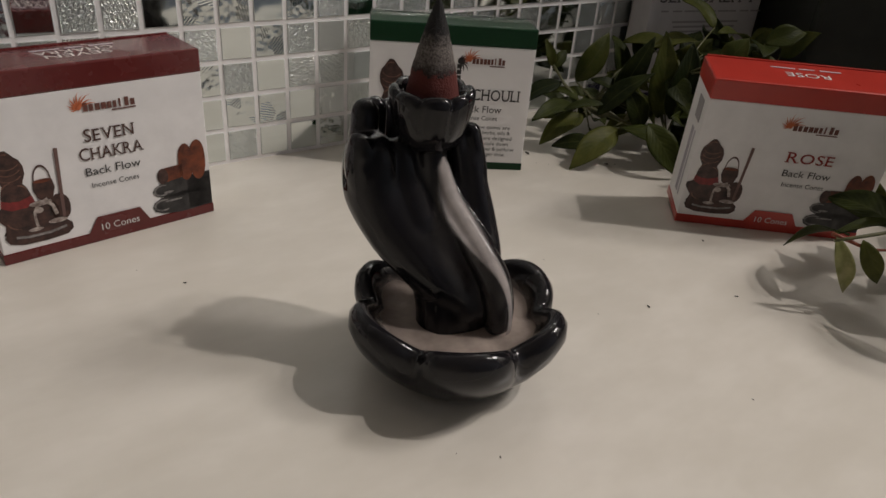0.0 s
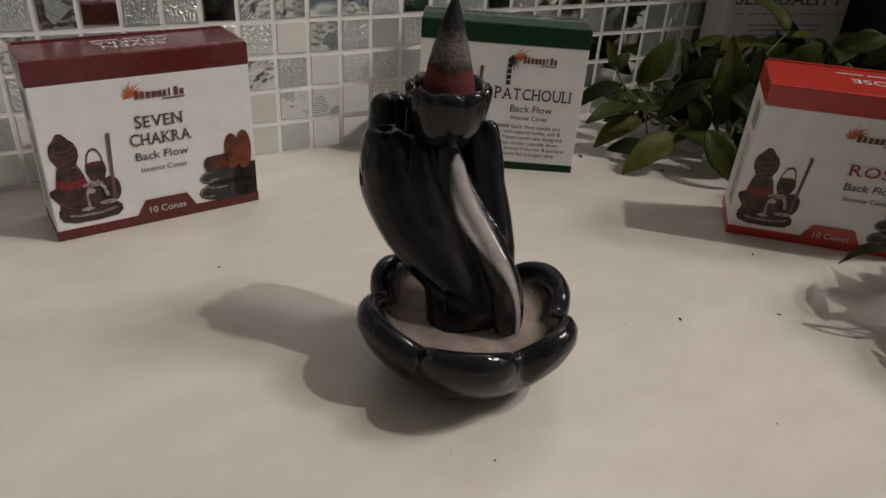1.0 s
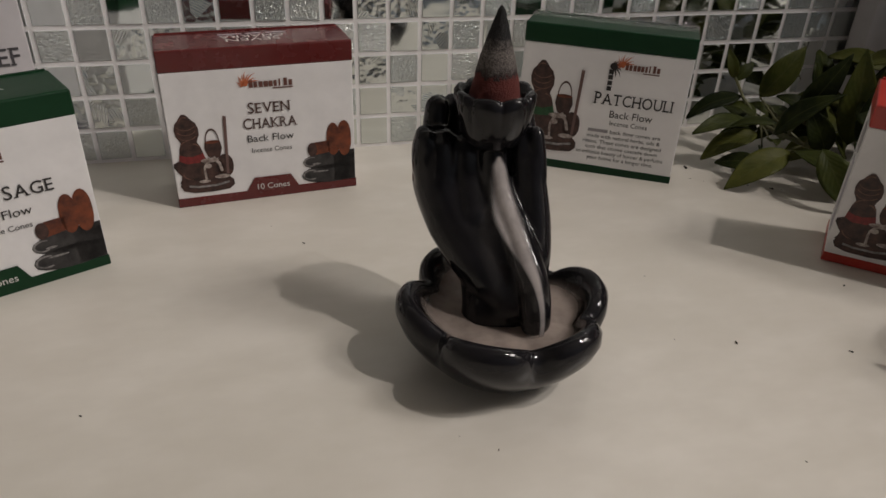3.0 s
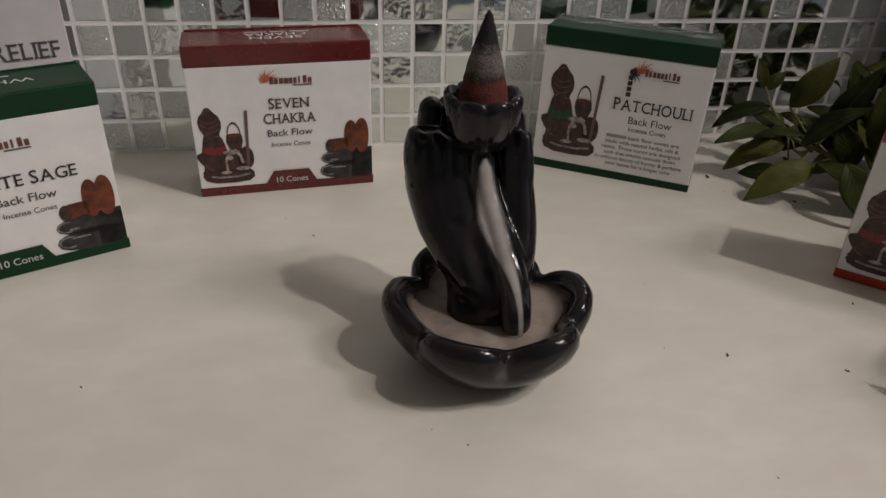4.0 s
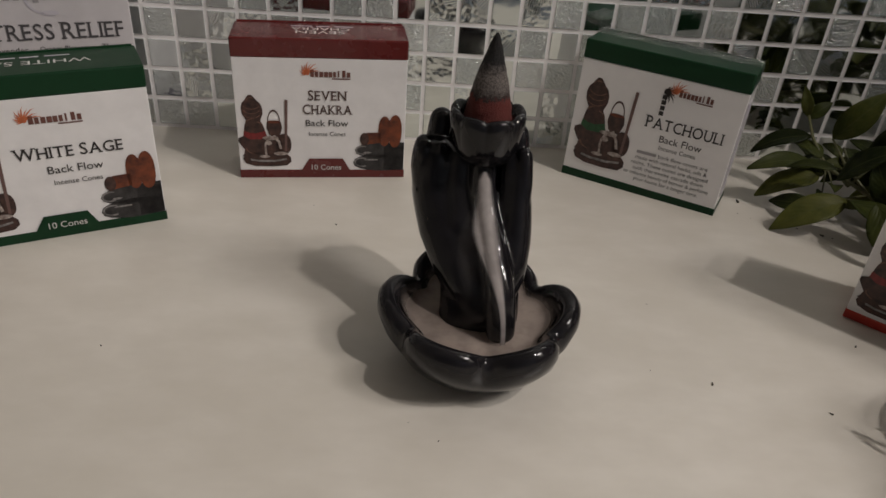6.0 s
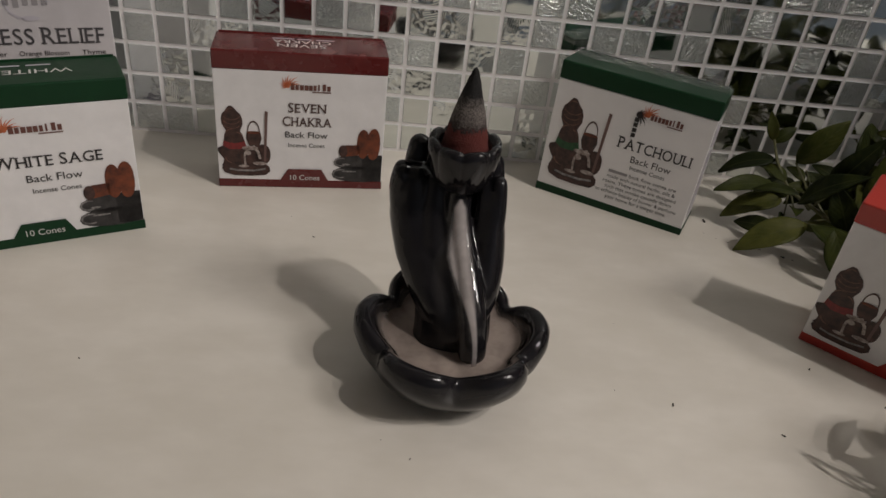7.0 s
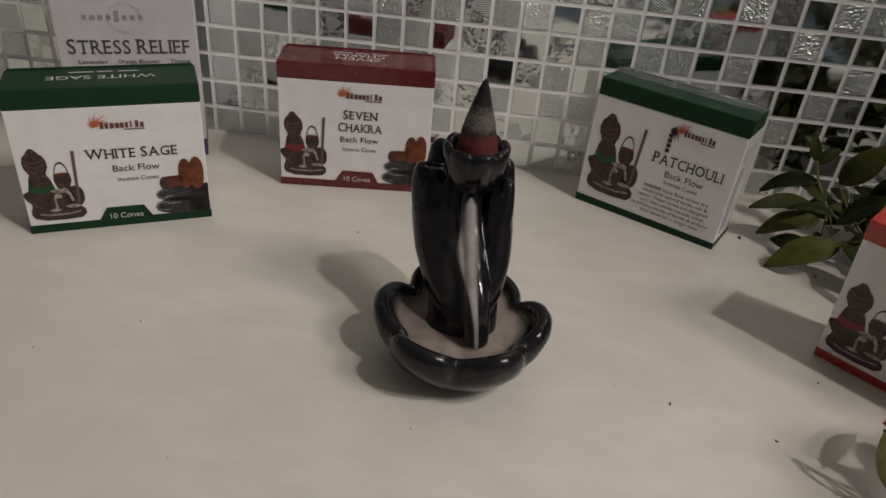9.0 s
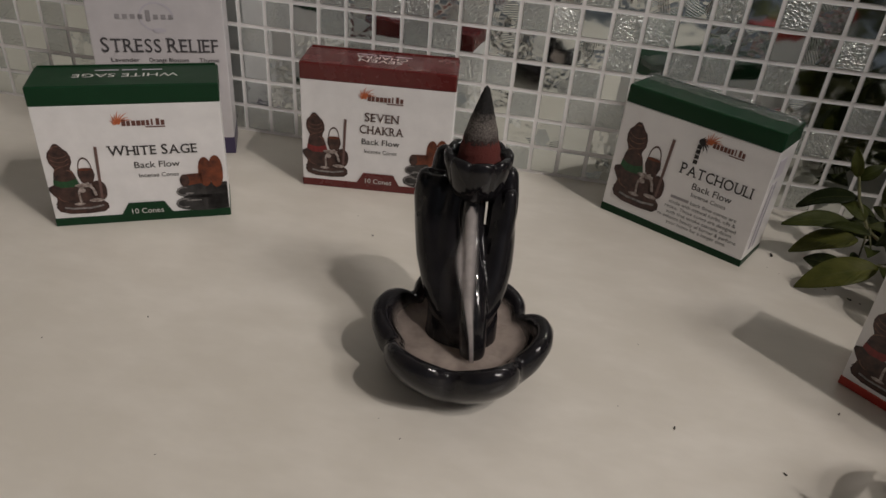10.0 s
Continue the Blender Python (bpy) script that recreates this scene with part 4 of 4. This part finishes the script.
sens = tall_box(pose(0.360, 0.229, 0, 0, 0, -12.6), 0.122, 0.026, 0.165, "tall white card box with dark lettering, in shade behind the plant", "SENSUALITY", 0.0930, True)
prints("print_line", [bar(0.012 + 0.0125 * k, 0.020 + 0.0125 * k + 0.002 * (k % 3), 0.0848, 0.0862) for k in range(9)], -0.00035, GREY_INK, sens)
part("print_line", flat([bar(0.026 + 0.002 * (k % 2), 0.100 - 0.003 * (k % 3), 0.0755 - 0.0042 * k, 0.0772 - 0.0042 * k) for k in range(4)]), GREY_INK, sens)

# dark appliance at the end of the worktop
machine = thing("kitchen_appliance", pose(0, 0, 0), "tall black glossy kitchen appliance standing against the wall", "appliance")


def corner_body(points, z0, z1, bevel):
    """An upright body on a plan of (x, y) corners, with rounded edges."""
    bm = bmesh.new()
    low = [bm.verts.new((x, y, z0)) for x, y in points]
    high = [bm.verts.new((x, y, z1)) for x, y in points]
    for k in range(len(points)):
        j = (k + 1) % len(points)
        bm.faces.new((low[k], low[j], high[j], high[k]))
    bm.faces.new(low[::-1])
    bm.faces.new(high)
    bmesh.ops.bevel(bm, geom=bm.edges, offset=bevel, segments=3, affect="EDGES", profile=0.5)
    return bm


part("housing", corner_body([(0.446, 0.130), (0.712, -0.200), (1.05, -0.200), (1.05, 0.252), (0.535, 0.252)], 0.012, 0.55, 0.005), BLACK_PLASTIC, machine)
part("base_plate", corner_body([(0.452, 0.130), (0.714, -0.195), (1.045, -0.195), (1.045, 0.248), (0.538, 0.248)], 0.0, 0.012, 0.002), BLACK_PLASTIC, machine)


# ---- plants ----
def leaf_mesh(base, tip, wide, normal, droop=0.12, fold=0.22):
    """A pointed oval leaf from base to tip, folded along its rib, bent, with thickness."""
    base, tip, up = Vector(base), Vector(tip), Vector(normal)
    ahead = tip - base
    length = ahead.length
    ahead.normalize()
    side = ahead.cross(up).normalized()
    up = side.cross(ahead).normalized()
    bm = bmesh.new()
    uv = bm.loops.layers.uv.new("uv")
    nu, nv, rows, spot_of = 14, 4, [], {}
    for i in range(nu + 1):
        f = i / nu
        w = wide * 0.46 * (max(0.0, math.sin(math.pi * f ** 0.82)) ** 0.92) * (1 - 0.10 * f) + 0.0003
        mid = base + ahead * length * f + up * droop * length * math.sin(math.pi * f)
        row = []
        for j in range(-nv, nv + 1):
            s = j / nv
            wave = 0.05 * wide * math.sin(7 * f + 2 * s)
            row.append(bm.verts.new(mid + side * w * s + up * (fold * w * abs(s) ** 1.3 + wave * abs(s))))
            spot_of[row[-1]] = (abs(s), f)
        rows.append(row)
    for p, q in zip(rows, rows[1:]):
        for j in range(len(p) - 1):
            face = bm.faces.new((p[j], p[j + 1], q[j + 1], q[j]))
            for l in face.loops:
                l[uv].uv = spot_of[l.vert]
    bmesh.ops.recalc_face_normals(bm, faces=bm.faces)
    bmesh.ops.solidify(bm, geom=bm.faces[:], thickness=0.0005)
    return bm


def twig_mesh(points, r0, r1, n=8, bm=None):
    bm = bm or bmesh.new()
    pts = [Vector(p) for p in points]
    rings = []
    for i, p in enumerate(pts):
        ahead = (pts[min(i + 1, len(pts) - 1)] - pts[max(i - 1, 0)]).normalized()
        side = ahead.orthogonal().normalized()
        up = ahead.cross(side)
        r = r0 + (r1 - r0) * i / (len(pts) - 1)
        rings.append([bm.verts.new(p + side * r * math.cos(2 * math.pi * k / n) + up * r * math.sin(2 * math.pi * k / n)) for k in range(n)])
    for p, q in zip(rings, rings[1:]):
        best = min(range(n), key=lambda o: sum((p[k].co - q[(k + o) % n].co).length for k in range(n)))
        for k in range(n):
            bm.faces.new((p[k], p[(k + 1) % n], q[(k + 1 + best) % n], q[(k + best) % n]))
    bm.faces.new(rings[0][::-1])
    bm.faces.new(rings[-1])
    return bm


def leaf_on(owner, base, tip, wide, up):
    return part("leaf", leaf_mesh(base, tip, wide, up), LEAF, owner, smooth=True)


def petiole(twigs, base, hubs):
    """A thin bowed stalk from a leaf's foot to the nearest stem."""
    b = Vector(base)
    hub = min((Vector(h) for h in hubs), key=lambda h: (h - b).length)
    twig_mesh([hub, hub.lerp(b, 0.5) + Vector((0, 0, 0.08 * (hub - b).length)), b], 0.0008, 0.0005, 5, twigs)


plant_twigs, sprig_twigs = bmesh.new(), bmesh.new()
HUBS = [(0.300, 0.140, 0.012), (0.270, 0.160, 0.022), (0.250, 0.185, 0.030), (0.320, 0.125, 0.040), (0.360, 0.105, 0.020), (0.266, 0.190, 0.030), (0.300, 0.140, 0.060), (0.330, 0.120, 0.002)]
BUSH = [(0.50 + 0.07 * i, -0.19 + 0.07 * j, 0.05 + 0.04 * k) for i in (-1, 0, 1) for j in (-1, 0, 1) for k in (0, 1, 2)]
plant = thing("trailing_plant", pose(0, 0, 0), "glossy dark green leafy sprigs lying on the worktop by the wall", "plant")
part("stem", twig_mesh([(0.330, 0.120, 0.002), (0.300, 0.140, 0.012), (0.270, 0.160, 0.022), (0.250, 0.185, 0.030), (0.246, 0.205, 0.042), (0.246, 0.224, 0.056)], 0.0016, 0.0010), STEM, plant, smooth=True)
part("stem", twig_mesh([(0.300, 0.140, 0.012), (0.275, 0.150, 0.020), (0.248, 0.148, 0.024)], 0.0013, 0.0008), STEM, plant, smooth=True)
part("stem", twig_mesh([(0.270, 0.160, 0.022), (0.266, 0.190, 0.030), (0.262, 0.208, 0.041)], 0.0012, 0.0007), STEM, plant, smooth=True)
part("stem", twig_mesh([(0.420, 0.080, 0.003), (0.360, 0.105, 0.020), (0.320, 0.125, 0.040), (0.300, 0.140, 0.060)], 0.0016, 0.0009), STEM, plant, smooth=True)
leaf_on(plant, (0.248, 0.146, 0.024), (0.203, 0.145, 0.001), 0.023, (-0.2, -0.5, 0.85))
leaf_on(plant, (0.244, 0.178, 0.025), (0.205, 0.181, 0.007), 0.021, (0.0, -0.3, 0.9))
leaf_on(plant, (0.241, 0.186, 0.030), (0.194, 0.181, 0.027), 0.018, (0.0, -0.35, 0.9))
leaf_on(plant, (0.246, 0.208, 0.042), (0.214, 0.222, 0.022), 0.018, (0.1, -0.4, 0.9))
leaf_on(plant, (0.262, 0.208, 0.041), (0.287, 0.205, 0.078), 0.022, (-0.4, -0.8, 0.3))
leaf_on(plant, (0.246, 0.143, 0.026), (0.271, 0.110, 0.010), 0.024, (0.2, -0.4, 0.8))
leaf_on(plant, (0.250, 0.122, 0.036), (0.262, 0.098, 0.003), 0.022, (-0.5, -0.6, 0.5))
leaf_on(plant, (0.252, 0.172, 0.026), (0.278, 0.146, 0.063), 0.018, (-0.5, -0.3, 0.7))
leaf_on(plant, (0.271, 0.174, 0.036), (0.287, 0.160, 0.085), 0.020, (-0.6, -0.7, 0.3))
leaf_on(plant, (0.294, 0.148, 0.026), (0.291, 0.154, 0.090), 0.025, (-0.6, -0.75, 0.1))
leaf_on(plant, (0.296, 0.138, 0.028), (0.304, 0.138, 0.084), 0.028, (-0.5, -0.8, 0.2))
leaf_on(plant, (0.318, 0.158, 0.052), (0.335, 0.144, 0.084), 0.026, (-0.5, -0.6, 0.5))
leaf_on(plant, (0.364, 0.154, 0.060), (0.359, 0.162, 0.094), 0.018, (-0.6, -0.7, 0.2))
leaf_on(plant, (0.418, 0.160, 0.062), (0.430, 0.143, 0.085), 0.022, (-0.5, -0.7, 0.4))
leaf_on(plant, (0.280, 0.150, 0.020), (0.262, 0.158, 0.052), 0.020, (-0.5, -0.7, 0.4))
leaf_on(plant, (0.300, 0.120, 0.020), (0.270, 0.118, 0.040), 0.024, (-0.3, -0.5, 0.8))
leaf_on(plant, (0.285, 0.160, 0.022), (0.265, 0.172, 0.006), 0.022, (0.0, -0.4, 0.8))
leaf_on(plant, (0.310, 0.130, 0.030), (0.285, 0.120, 0.010), 0.026, (-0.4, -0.5, 0.7))
leaf_on(plant, (0.325, 0.120, 0.035), (0.310, 0.112, 0.078), 0.024, (-0.6, -0.7, 0.2))
leaf_on(plant, (0.345, 0.112, 0.030), (0.352, 0.120, 0.082), 0.026, (-0.5, -0.8, 0.2))
leaf_on(plant, (0.246, 0.220, 0.052), (0.240, 0.226, 0.072), 0.009, (-0.4, -0.8, 0.3))
leaf_on(plant, (0.247, 0.221, 0.050), (0.262, 0.224, 0.062), 0.010, (-0.2, -0.7, 0.6))
grow = random.Random(3)
for k in range(26):  # the dense dark middle of the plant
    x, y, z = grow.uniform(0.275, 0.43), 0, grow.uniform(0.012, 0.070)
    y = 0.215 - 0.27 * (x - 0.22) + grow.uniform(-0.035, 0.02)
    a, e = grow.uniform(0, 2 * math.pi), grow.uniform(-0.3, 0.9)
    n = grow.uniform(0.028, 0.042)
    tip = (x + n * math.cos(a) * math.cos(e), min(0.245, y + n * math.sin(a) * math.cos(e)), max(0.003, z + n * math.sin(e)))
    part("leaf", leaf_mesh((x, y, z), tip, grow.uniform(0.017, 0.025), (grow.uniform(-0.6, 0.2), grow.uniform(-0.8, -0.2), 0.6)), LEAF, plant, smooth=True)
    petiole(plant_twigs, (x, y, z), HUBS)

for k in range(15):  # leaves at the lit end of the plant
    x, y, z = grow.uniform(0.235, 0.290), grow.uniform(0.150, 0.225), grow.uniform(0.008, 0.045)
    a, e = grow.uniform(1.8, 5.6), grow.uniform(-0.3, 0.6)
    n = grow.uniform(0.016, 0.032)
    tip = (x + n * math.cos(a) * math.cos(e), min(0.245, y + n * math.sin(a) * math.cos(e)), max(0.003, z + n * math.sin(e)))
    part("leaf", leaf_mesh((x, y, z), tip, grow.uniform(0.009, 0.016), (grow.uniform(-0.6, 0.2), grow.uniform(-0.8, -0.2), 0.7)), LEAF, plant, smooth=True)
    petiole(plant_twigs, (x, y, z), HUBS)
    if k % 3 == 0:
        part("stem", twig_mesh([(0.262, 0.172, 0.022), (0.5 * x + 0.131, 0.5 * y + 0.086, 0.5 * z + 0.016), (x, y, z)], 0.0009, 0.0005), STEM, plant, smooth=True)

for k in range(46):  # dark leaves crowded behind the red carton
    x, z = grow.uniform(0.268, 0.385), grow.uniform(0.020, 0.092)
    y = grow.uniform(0.110, 0.195) - 0.25 * (x - 0.27)
    a, e = grow.uniform(0, 2 * math.pi), grow.uniform(-0.7, 0.7)
    n = grow.uniform(0.026, 0.040)
    tip = (x + n * math.cos(a) * math.cos(e), min(0.230, max(0.098, y + n * math.sin(a) * math.cos(e))), min(0.112, max(0.003, z + n * math.sin(e))))
    part("leaf", leaf_mesh((x, y, z), tip, grow.uniform(0.016, 0.024), (grow.uniform(-0.6, 0.3), grow.uniform(-0.8, -0.1), 0.6)), LEAF, plant, smooth=True)
    petiole(plant_twigs, (x, y, z), HUBS)

for k in range(40):
    u, d, z = grow.uniform(0.050, 0.125), grow.uniform(0.037, 0.056), grow.uniform(0.010, 0.055)
    x, y = 0.2085 + 0.788 * u + 0.616 * d, 0.0535 - 0.616 * u + 0.788 * d
    a, e = grow.uniform(-1, 1) - (0.66 if k % 2 else 3.8), grow.uniform(-0.8, 0.9)
    n = grow.uniform(0.024, 0.034)
    tip = (x + n * math.cos(a) * math.cos(e), y + n * math.sin(a) * math.cos(e), min(0.074, max(0.003, z + n * math.sin(e))))
    part("leaf", leaf_mesh((x, y, z), tip, grow.uniform(0.016, 0.024), (0.6, 0.75, grow.uniform(-0.3, 0.4))), LEAF, plant, smooth=True)
    petiole(plant_twigs, (x, y, z), HUBS)

sprig = thing("house_plant", pose(0, 0, 0), "leafy house plant, sprig with a yellowing leaf over the worktop", "plant")
part("stem", twig_mesh([(0.330, -0.170, 0.060), (0.285, -0.115, 0.058), (0.240, -0.075, 0.050), (0.203, -0.055, 0.042), (0.191, -0.049, 0.040)], 0.0014, 0.0008), STEM, sprig, smooth=True)
leaf_on(sprig, (0.203, -0.050, 0.041), (0.216, -0.014, 0.014), 0.0095, (0.35, 0.10, 0.9))
leaf_on(sprig, (0.203, -0.057, 0.041), (0.214, -0.067, 0.018), 0.0105, (-0.7, -0.4, 0.4))
leaf_on(sprig, (0.250, -0.052, 0.036), (0.250, -0.014, 0.036), 0.024, (-0.45, -0.30, 0.85))
leaf_on(sprig, (0.238, -0.061, 0.042), (0.201, -0.043, 0.038), 0.009, (0.1, -0.2, 0.95))
leaf_on(sprig, (0.229, -0.100, 0.050), (0.222, -0.064, 0.050), 0.026, (0.0, 0.1, 0.95))
leaf_on(sprig, (0.208, -0.116, 0.046), (0.204, -0.074, 0.044), 0.013, (-0.1, 0.1, 0.95))
leaf_on(sprig, (0.282, -0.062, 0.050), (0.286, -0.027, 0.050), 0.025, (0.0, 0.1, 0.95))
leaf_on(sprig, (0.262, -0.075, 0.060), (0.250, -0.103, 0.058), 0.024, (0.1, 0.0, 0.95))
leaf_on(sprig, (0.300, -0.080, 0.058), (0.262, -0.076, 0.052), 0.024, (0.0, -0.1, 0.95))
leaf_on(sprig, (0.300, -0.100, 0.056), (0.315, -0.060, 0.056), 0.026, (0.0, 0.1, 0.95))
leaf_on(sprig, (0.280, -0.110, 0.056), (0.250, -0.130, 0.050), 0.026, (0.1, 0.0, 0.95))
leaf_on(sprig, (0.255, -0.098, 0.054), (0.238, -0.128, 0.050), 0.024, (0.1, 0.1, 0.95))
leaf_on(sprig, (0.310, -0.130, 0.066), (0.274, -0.140, 0.060), 0.028, (0.0, 0.1, 0.95))
leaf_on(sprig, (0.262, -0.080, 0.080), (0.229, -0.062, 0.078), 0.024, (0.0, 0.1, 0.95))
leaf_on(sprig, (0.268, -0.068, 0.080), (0.240, -0.042, 0.078), 0.024, (0.1, 0.1, 0.95))
leaf_on(sprig, (0.262, -0.096, 0.080), (0.226, -0.094, 0.078), 0.026, (0.0, 0.1, 0.95))
leaf_on(sprig, (0.276, -0.088, 0.080), (0.254, -0.060, 0.086), 0.025, (0.0, 0.1, 0.95))
leaf_on(sprig, (0.264, -0.108, 0.078), (0.230, -0.122, 0.074), 0.026, (0.0, 0.1, 0.95))
leaf_on(sprig, (0.290, -0.070, 0.078), (0.276, -0.036, 0.076), 0.026, (0.0, 0.1, 0.95))
part("stem", twig_mesh([(0.191, -0.047, 0.043), (0.198, -0.052, 0.040), (0.207, -0.060, 0.036), (0.214, -0.066, 0.037)], 0.0011, 0.0007), RED_STEM, sprig, "reddish leaf stalk", smooth=True)
part("leaf", leaf_mesh((0.1925, -0.049, 0.042), (0.204, -0.057, 0.010), 0.0095, (-0.6, -0.8, 0.1), 0.16), YELLOW_LEAF, sprig, "yellow-green drooping leaf", smooth=True)

for k in range(80):  # unseen bulk of the house plant, added so that the tiles mirror dark leaves
    x = grow.uniform(0.36, 0.56)
    y = min(grow.uniform(-0.34, -0.04), 0.055 - 1.19 * (x - 0.424))
    z = grow.uniform(0.02, 0.17)
    a, e = grow.uniform(0, 2 * math.pi), grow.uniform(-0.5, 0.7)
    n = grow.uniform(0.034, 0.050)
    tip = (x + n * math.cos(a) * math.cos(e), y + n * math.sin(a) * math.cos(e), max(0.004, z + n * math.sin(e)))
    part("leaf", leaf_mesh((x, y, z), tip, grow.uniform(0.020, 0.028), (grow.uniform(-0.6, 0.6), grow.uniform(-0.6, 0.6), 0.7)), LEAF, sprig, smooth=True)
    petiole(sprig_twigs, (x, y, z), BUSH)
# More unseen leaves nearer the cartons, added to darken the tiles' reflections.
for k in range(70):
    x, y = grow.uniform(0.315, 0.46), grow.uniform(-0.36, -0.13)
    z = grow.uniform(0.03, 0.15)
    a, e = grow.uniform(0, 2 * math.pi), grow.uniform(-0.5, 0.7)
    n = grow.uniform(0.034, 0.050)
    tip = (max(0.30, x + n * math.cos(a) * math.cos(e)), y + n * math.sin(a) * math.cos(e), max(0.004, z + n * math.sin(e)))
    part("leaf", leaf_mesh((x, y, z), tip, grow.uniform(0.022, 0.030), (grow.uniform(-0.6, 0.6), grow.uniform(-0.6, 0.6), 0.7)), LEAF, sprig, smooth=True)
    petiole(sprig_twigs, (x, y, z), BUSH)
for k in range(7):
    x, y = 0.50 + 0.10 * math.cos(k * 0.9), -0.19 + 0.09 * math.sin(k * 0.9)
    part("stem", twig_mesh([(0.50, -0.19, 0.001), (0.3 * 0.50 + 0.7 * x, 0.3 * -0.19 + 0.7 * y, 0.07), (x, y, 0.13), (x + 0.04 * math.cos(k), y + 0.03 * math.sin(k), 0.16)], 0.0022, 0.001), STEM, sprig, smooth=True)

tagged(part("twigs", plant_twigs, STEM, plant, smooth=True), kind="stuff")
tagged(part("twigs", sprig_twigs, STEM, sprig, smooth=True), kind="stuff")

# ---- crumbs ----
SPECKS = [(-0.078, 0.124, 0.9), (-0.174, 0.003, 0.7), (-0.016, -0.048, 0.6), (-0.120, -0.085, 0.5), (-0.217, -0.028, 0.5), (0.115, -0.006, 1.2), (0.165, -0.023, 1.1), (0.202, 0.027, 1.1), (0.196, 0.183, 2.2), (0.087, 0.002, 0.4),
          (-0.095, 0.147, 0.4), (0.099, -0.078, 0.5), (-0.029, -0.038, 0.4), (0.099, 0.056, 0.4), (0.190, 0.166, 0.5), (0.197, 0.160, 0.6), (0.204, 0.156, 0.5), (0.224, 0.149, 0.9), (0.237, 0.141, 1.6), (0.243, 0.138, 0.8)]
for x, y, size in SPECKS:
    bm = bmesh.new()
    off = Vector((x, y, 0)) * 90
    for ahead, across, share in ((-0.00042, 0.0, 1.0), (0.00050, 0.00022 * math.sin(x * 900), 0.72)):
        lump = bmesh.ops.create_icosphere(bm, subdivisions=2, radius=0.00043 * size * share)["verts"]
        for v in lump:
            v.co *= 1 + 0.6 * noise.noise(v.co * 1300 + off)
            v.co = (v.co.x * 1.35 + ahead * size, v.co.y + across * size, max(v.co.z * 0.7, -0.0003 * size))
    ob = part("crumb", bm, CRUMB)
    ob.matrix_world = pose(x, y, 0.0003 * size, 0, 0, random.uniform(0, 180))
    tagged(ob, "tiny charred crumb of incense on the worktop", "crumb", "crumbs on the worktop")

# ---- mosaic ----
TX, TZ, TILE0 = 0.0222, 0.0225, 0.0165
mosaic = tagged(part("wall_mosaic", block(-1.5, 1.3, 0.2591, 0.2624, -0.002, 0.60), GROUT), "pale grout of the mirror mosaic splashback", "wall", kind="structure")


GLASS_EDGE = material("cut glass edge", (0.62, 0.64, 0.63), 0.5, build=mottled((0.55, 0.57, 0.56), (0.70, 0.71, 0.70), 300, 0.2, 1500))


def tile_bm(bm, cx, cz, wide=0.0194, high=0.0197, y0=0.2585, y1=0.2600, tilt=(0.0, 0.0)):
    w, h, b = wide / 2, high / 2, 0.00035
    ring = []
    for dy, inset in ((y1, 0.0), (y0 + b * 0.8, 0.0), (y0, b)):
        ring.append([bm.verts.new((cx + sx * (w - inset), dy + (tilt[0] * sx * w + tilt[1] * sz * h) * (dy < y1), cz + sz * (h - inset))) for sx, sz in ((-1, -1), (1, -1), (1, 1), (-1, 1))])
    for p, q in zip(ring, ring[1:]):
        for k in range(4):
            bm.faces.new((p[k], p[(k + 1) % 4], q[(k + 1) % 4], q[k])).material_index = 1
    bm.faces.new(ring[2])


TILE_MESHES = []
for mat in TILE_MATERIALS:
    bm = bmesh.new()
    tile_bm(bm, 0, 0, y0=-0.0012, y1=0.0)
    me = mesh_of(bm, False)
    me.materials.append(mat)
    me.materials.append(GLASS_EDGE)
    TILE_MESHES.append(me)
rest = [bmesh.new() for _ in TILE_MATERIALS]
# kinds seen, from column -11 on, lowest row first (0 plain, 1 crinkled, 2 ribbed, . any)
SEEN = ["110......01002........", "221......02202.....00000", "020......210110....110001", "102.....1102101000020120", "01012011022"
        "0210110100010", ".......21211011022021001", ".............22210120111"]
pick = random.Random(7)
for col in range(-46, 32):
    for row in range(0, 22):
        x, z = TILE0 + TX * (col + 0.5), TZ * (row + 0.5) + 0.0006
        kind = pick.choices((0, 1, 2), (0.42, 0.40, 0.18))[0]
        if row < len(SEEN) and 0 <= col + 11 < len(SEEN[row]) and SEEN[row][col + 11] != '.':
            kind = int(SEEN[row][col + 11])
        tilt = (pick.gauss(0, 0.012), pick.gauss(0, 0.012))
        if -15 <= col <= 16 and row < 9:
            ob = new("tile", TILE_MESHES[kind])
            ob.parent = mosaic
            ob.matrix_world = pose(x, 0.2597, z, math.degrees(tilt[1]), 0, math.degrees(tilt[0]))
        else:
            tile_bm(rest[kind], x, z, tilt=tilt)
for bm, mat in zip(rest, TILE_MATERIALS):
    far = tagged(part("far_tiles", bm, mat, mosaic), kind="stuff")
    far.data.materials.append(GLASS_EDGE)
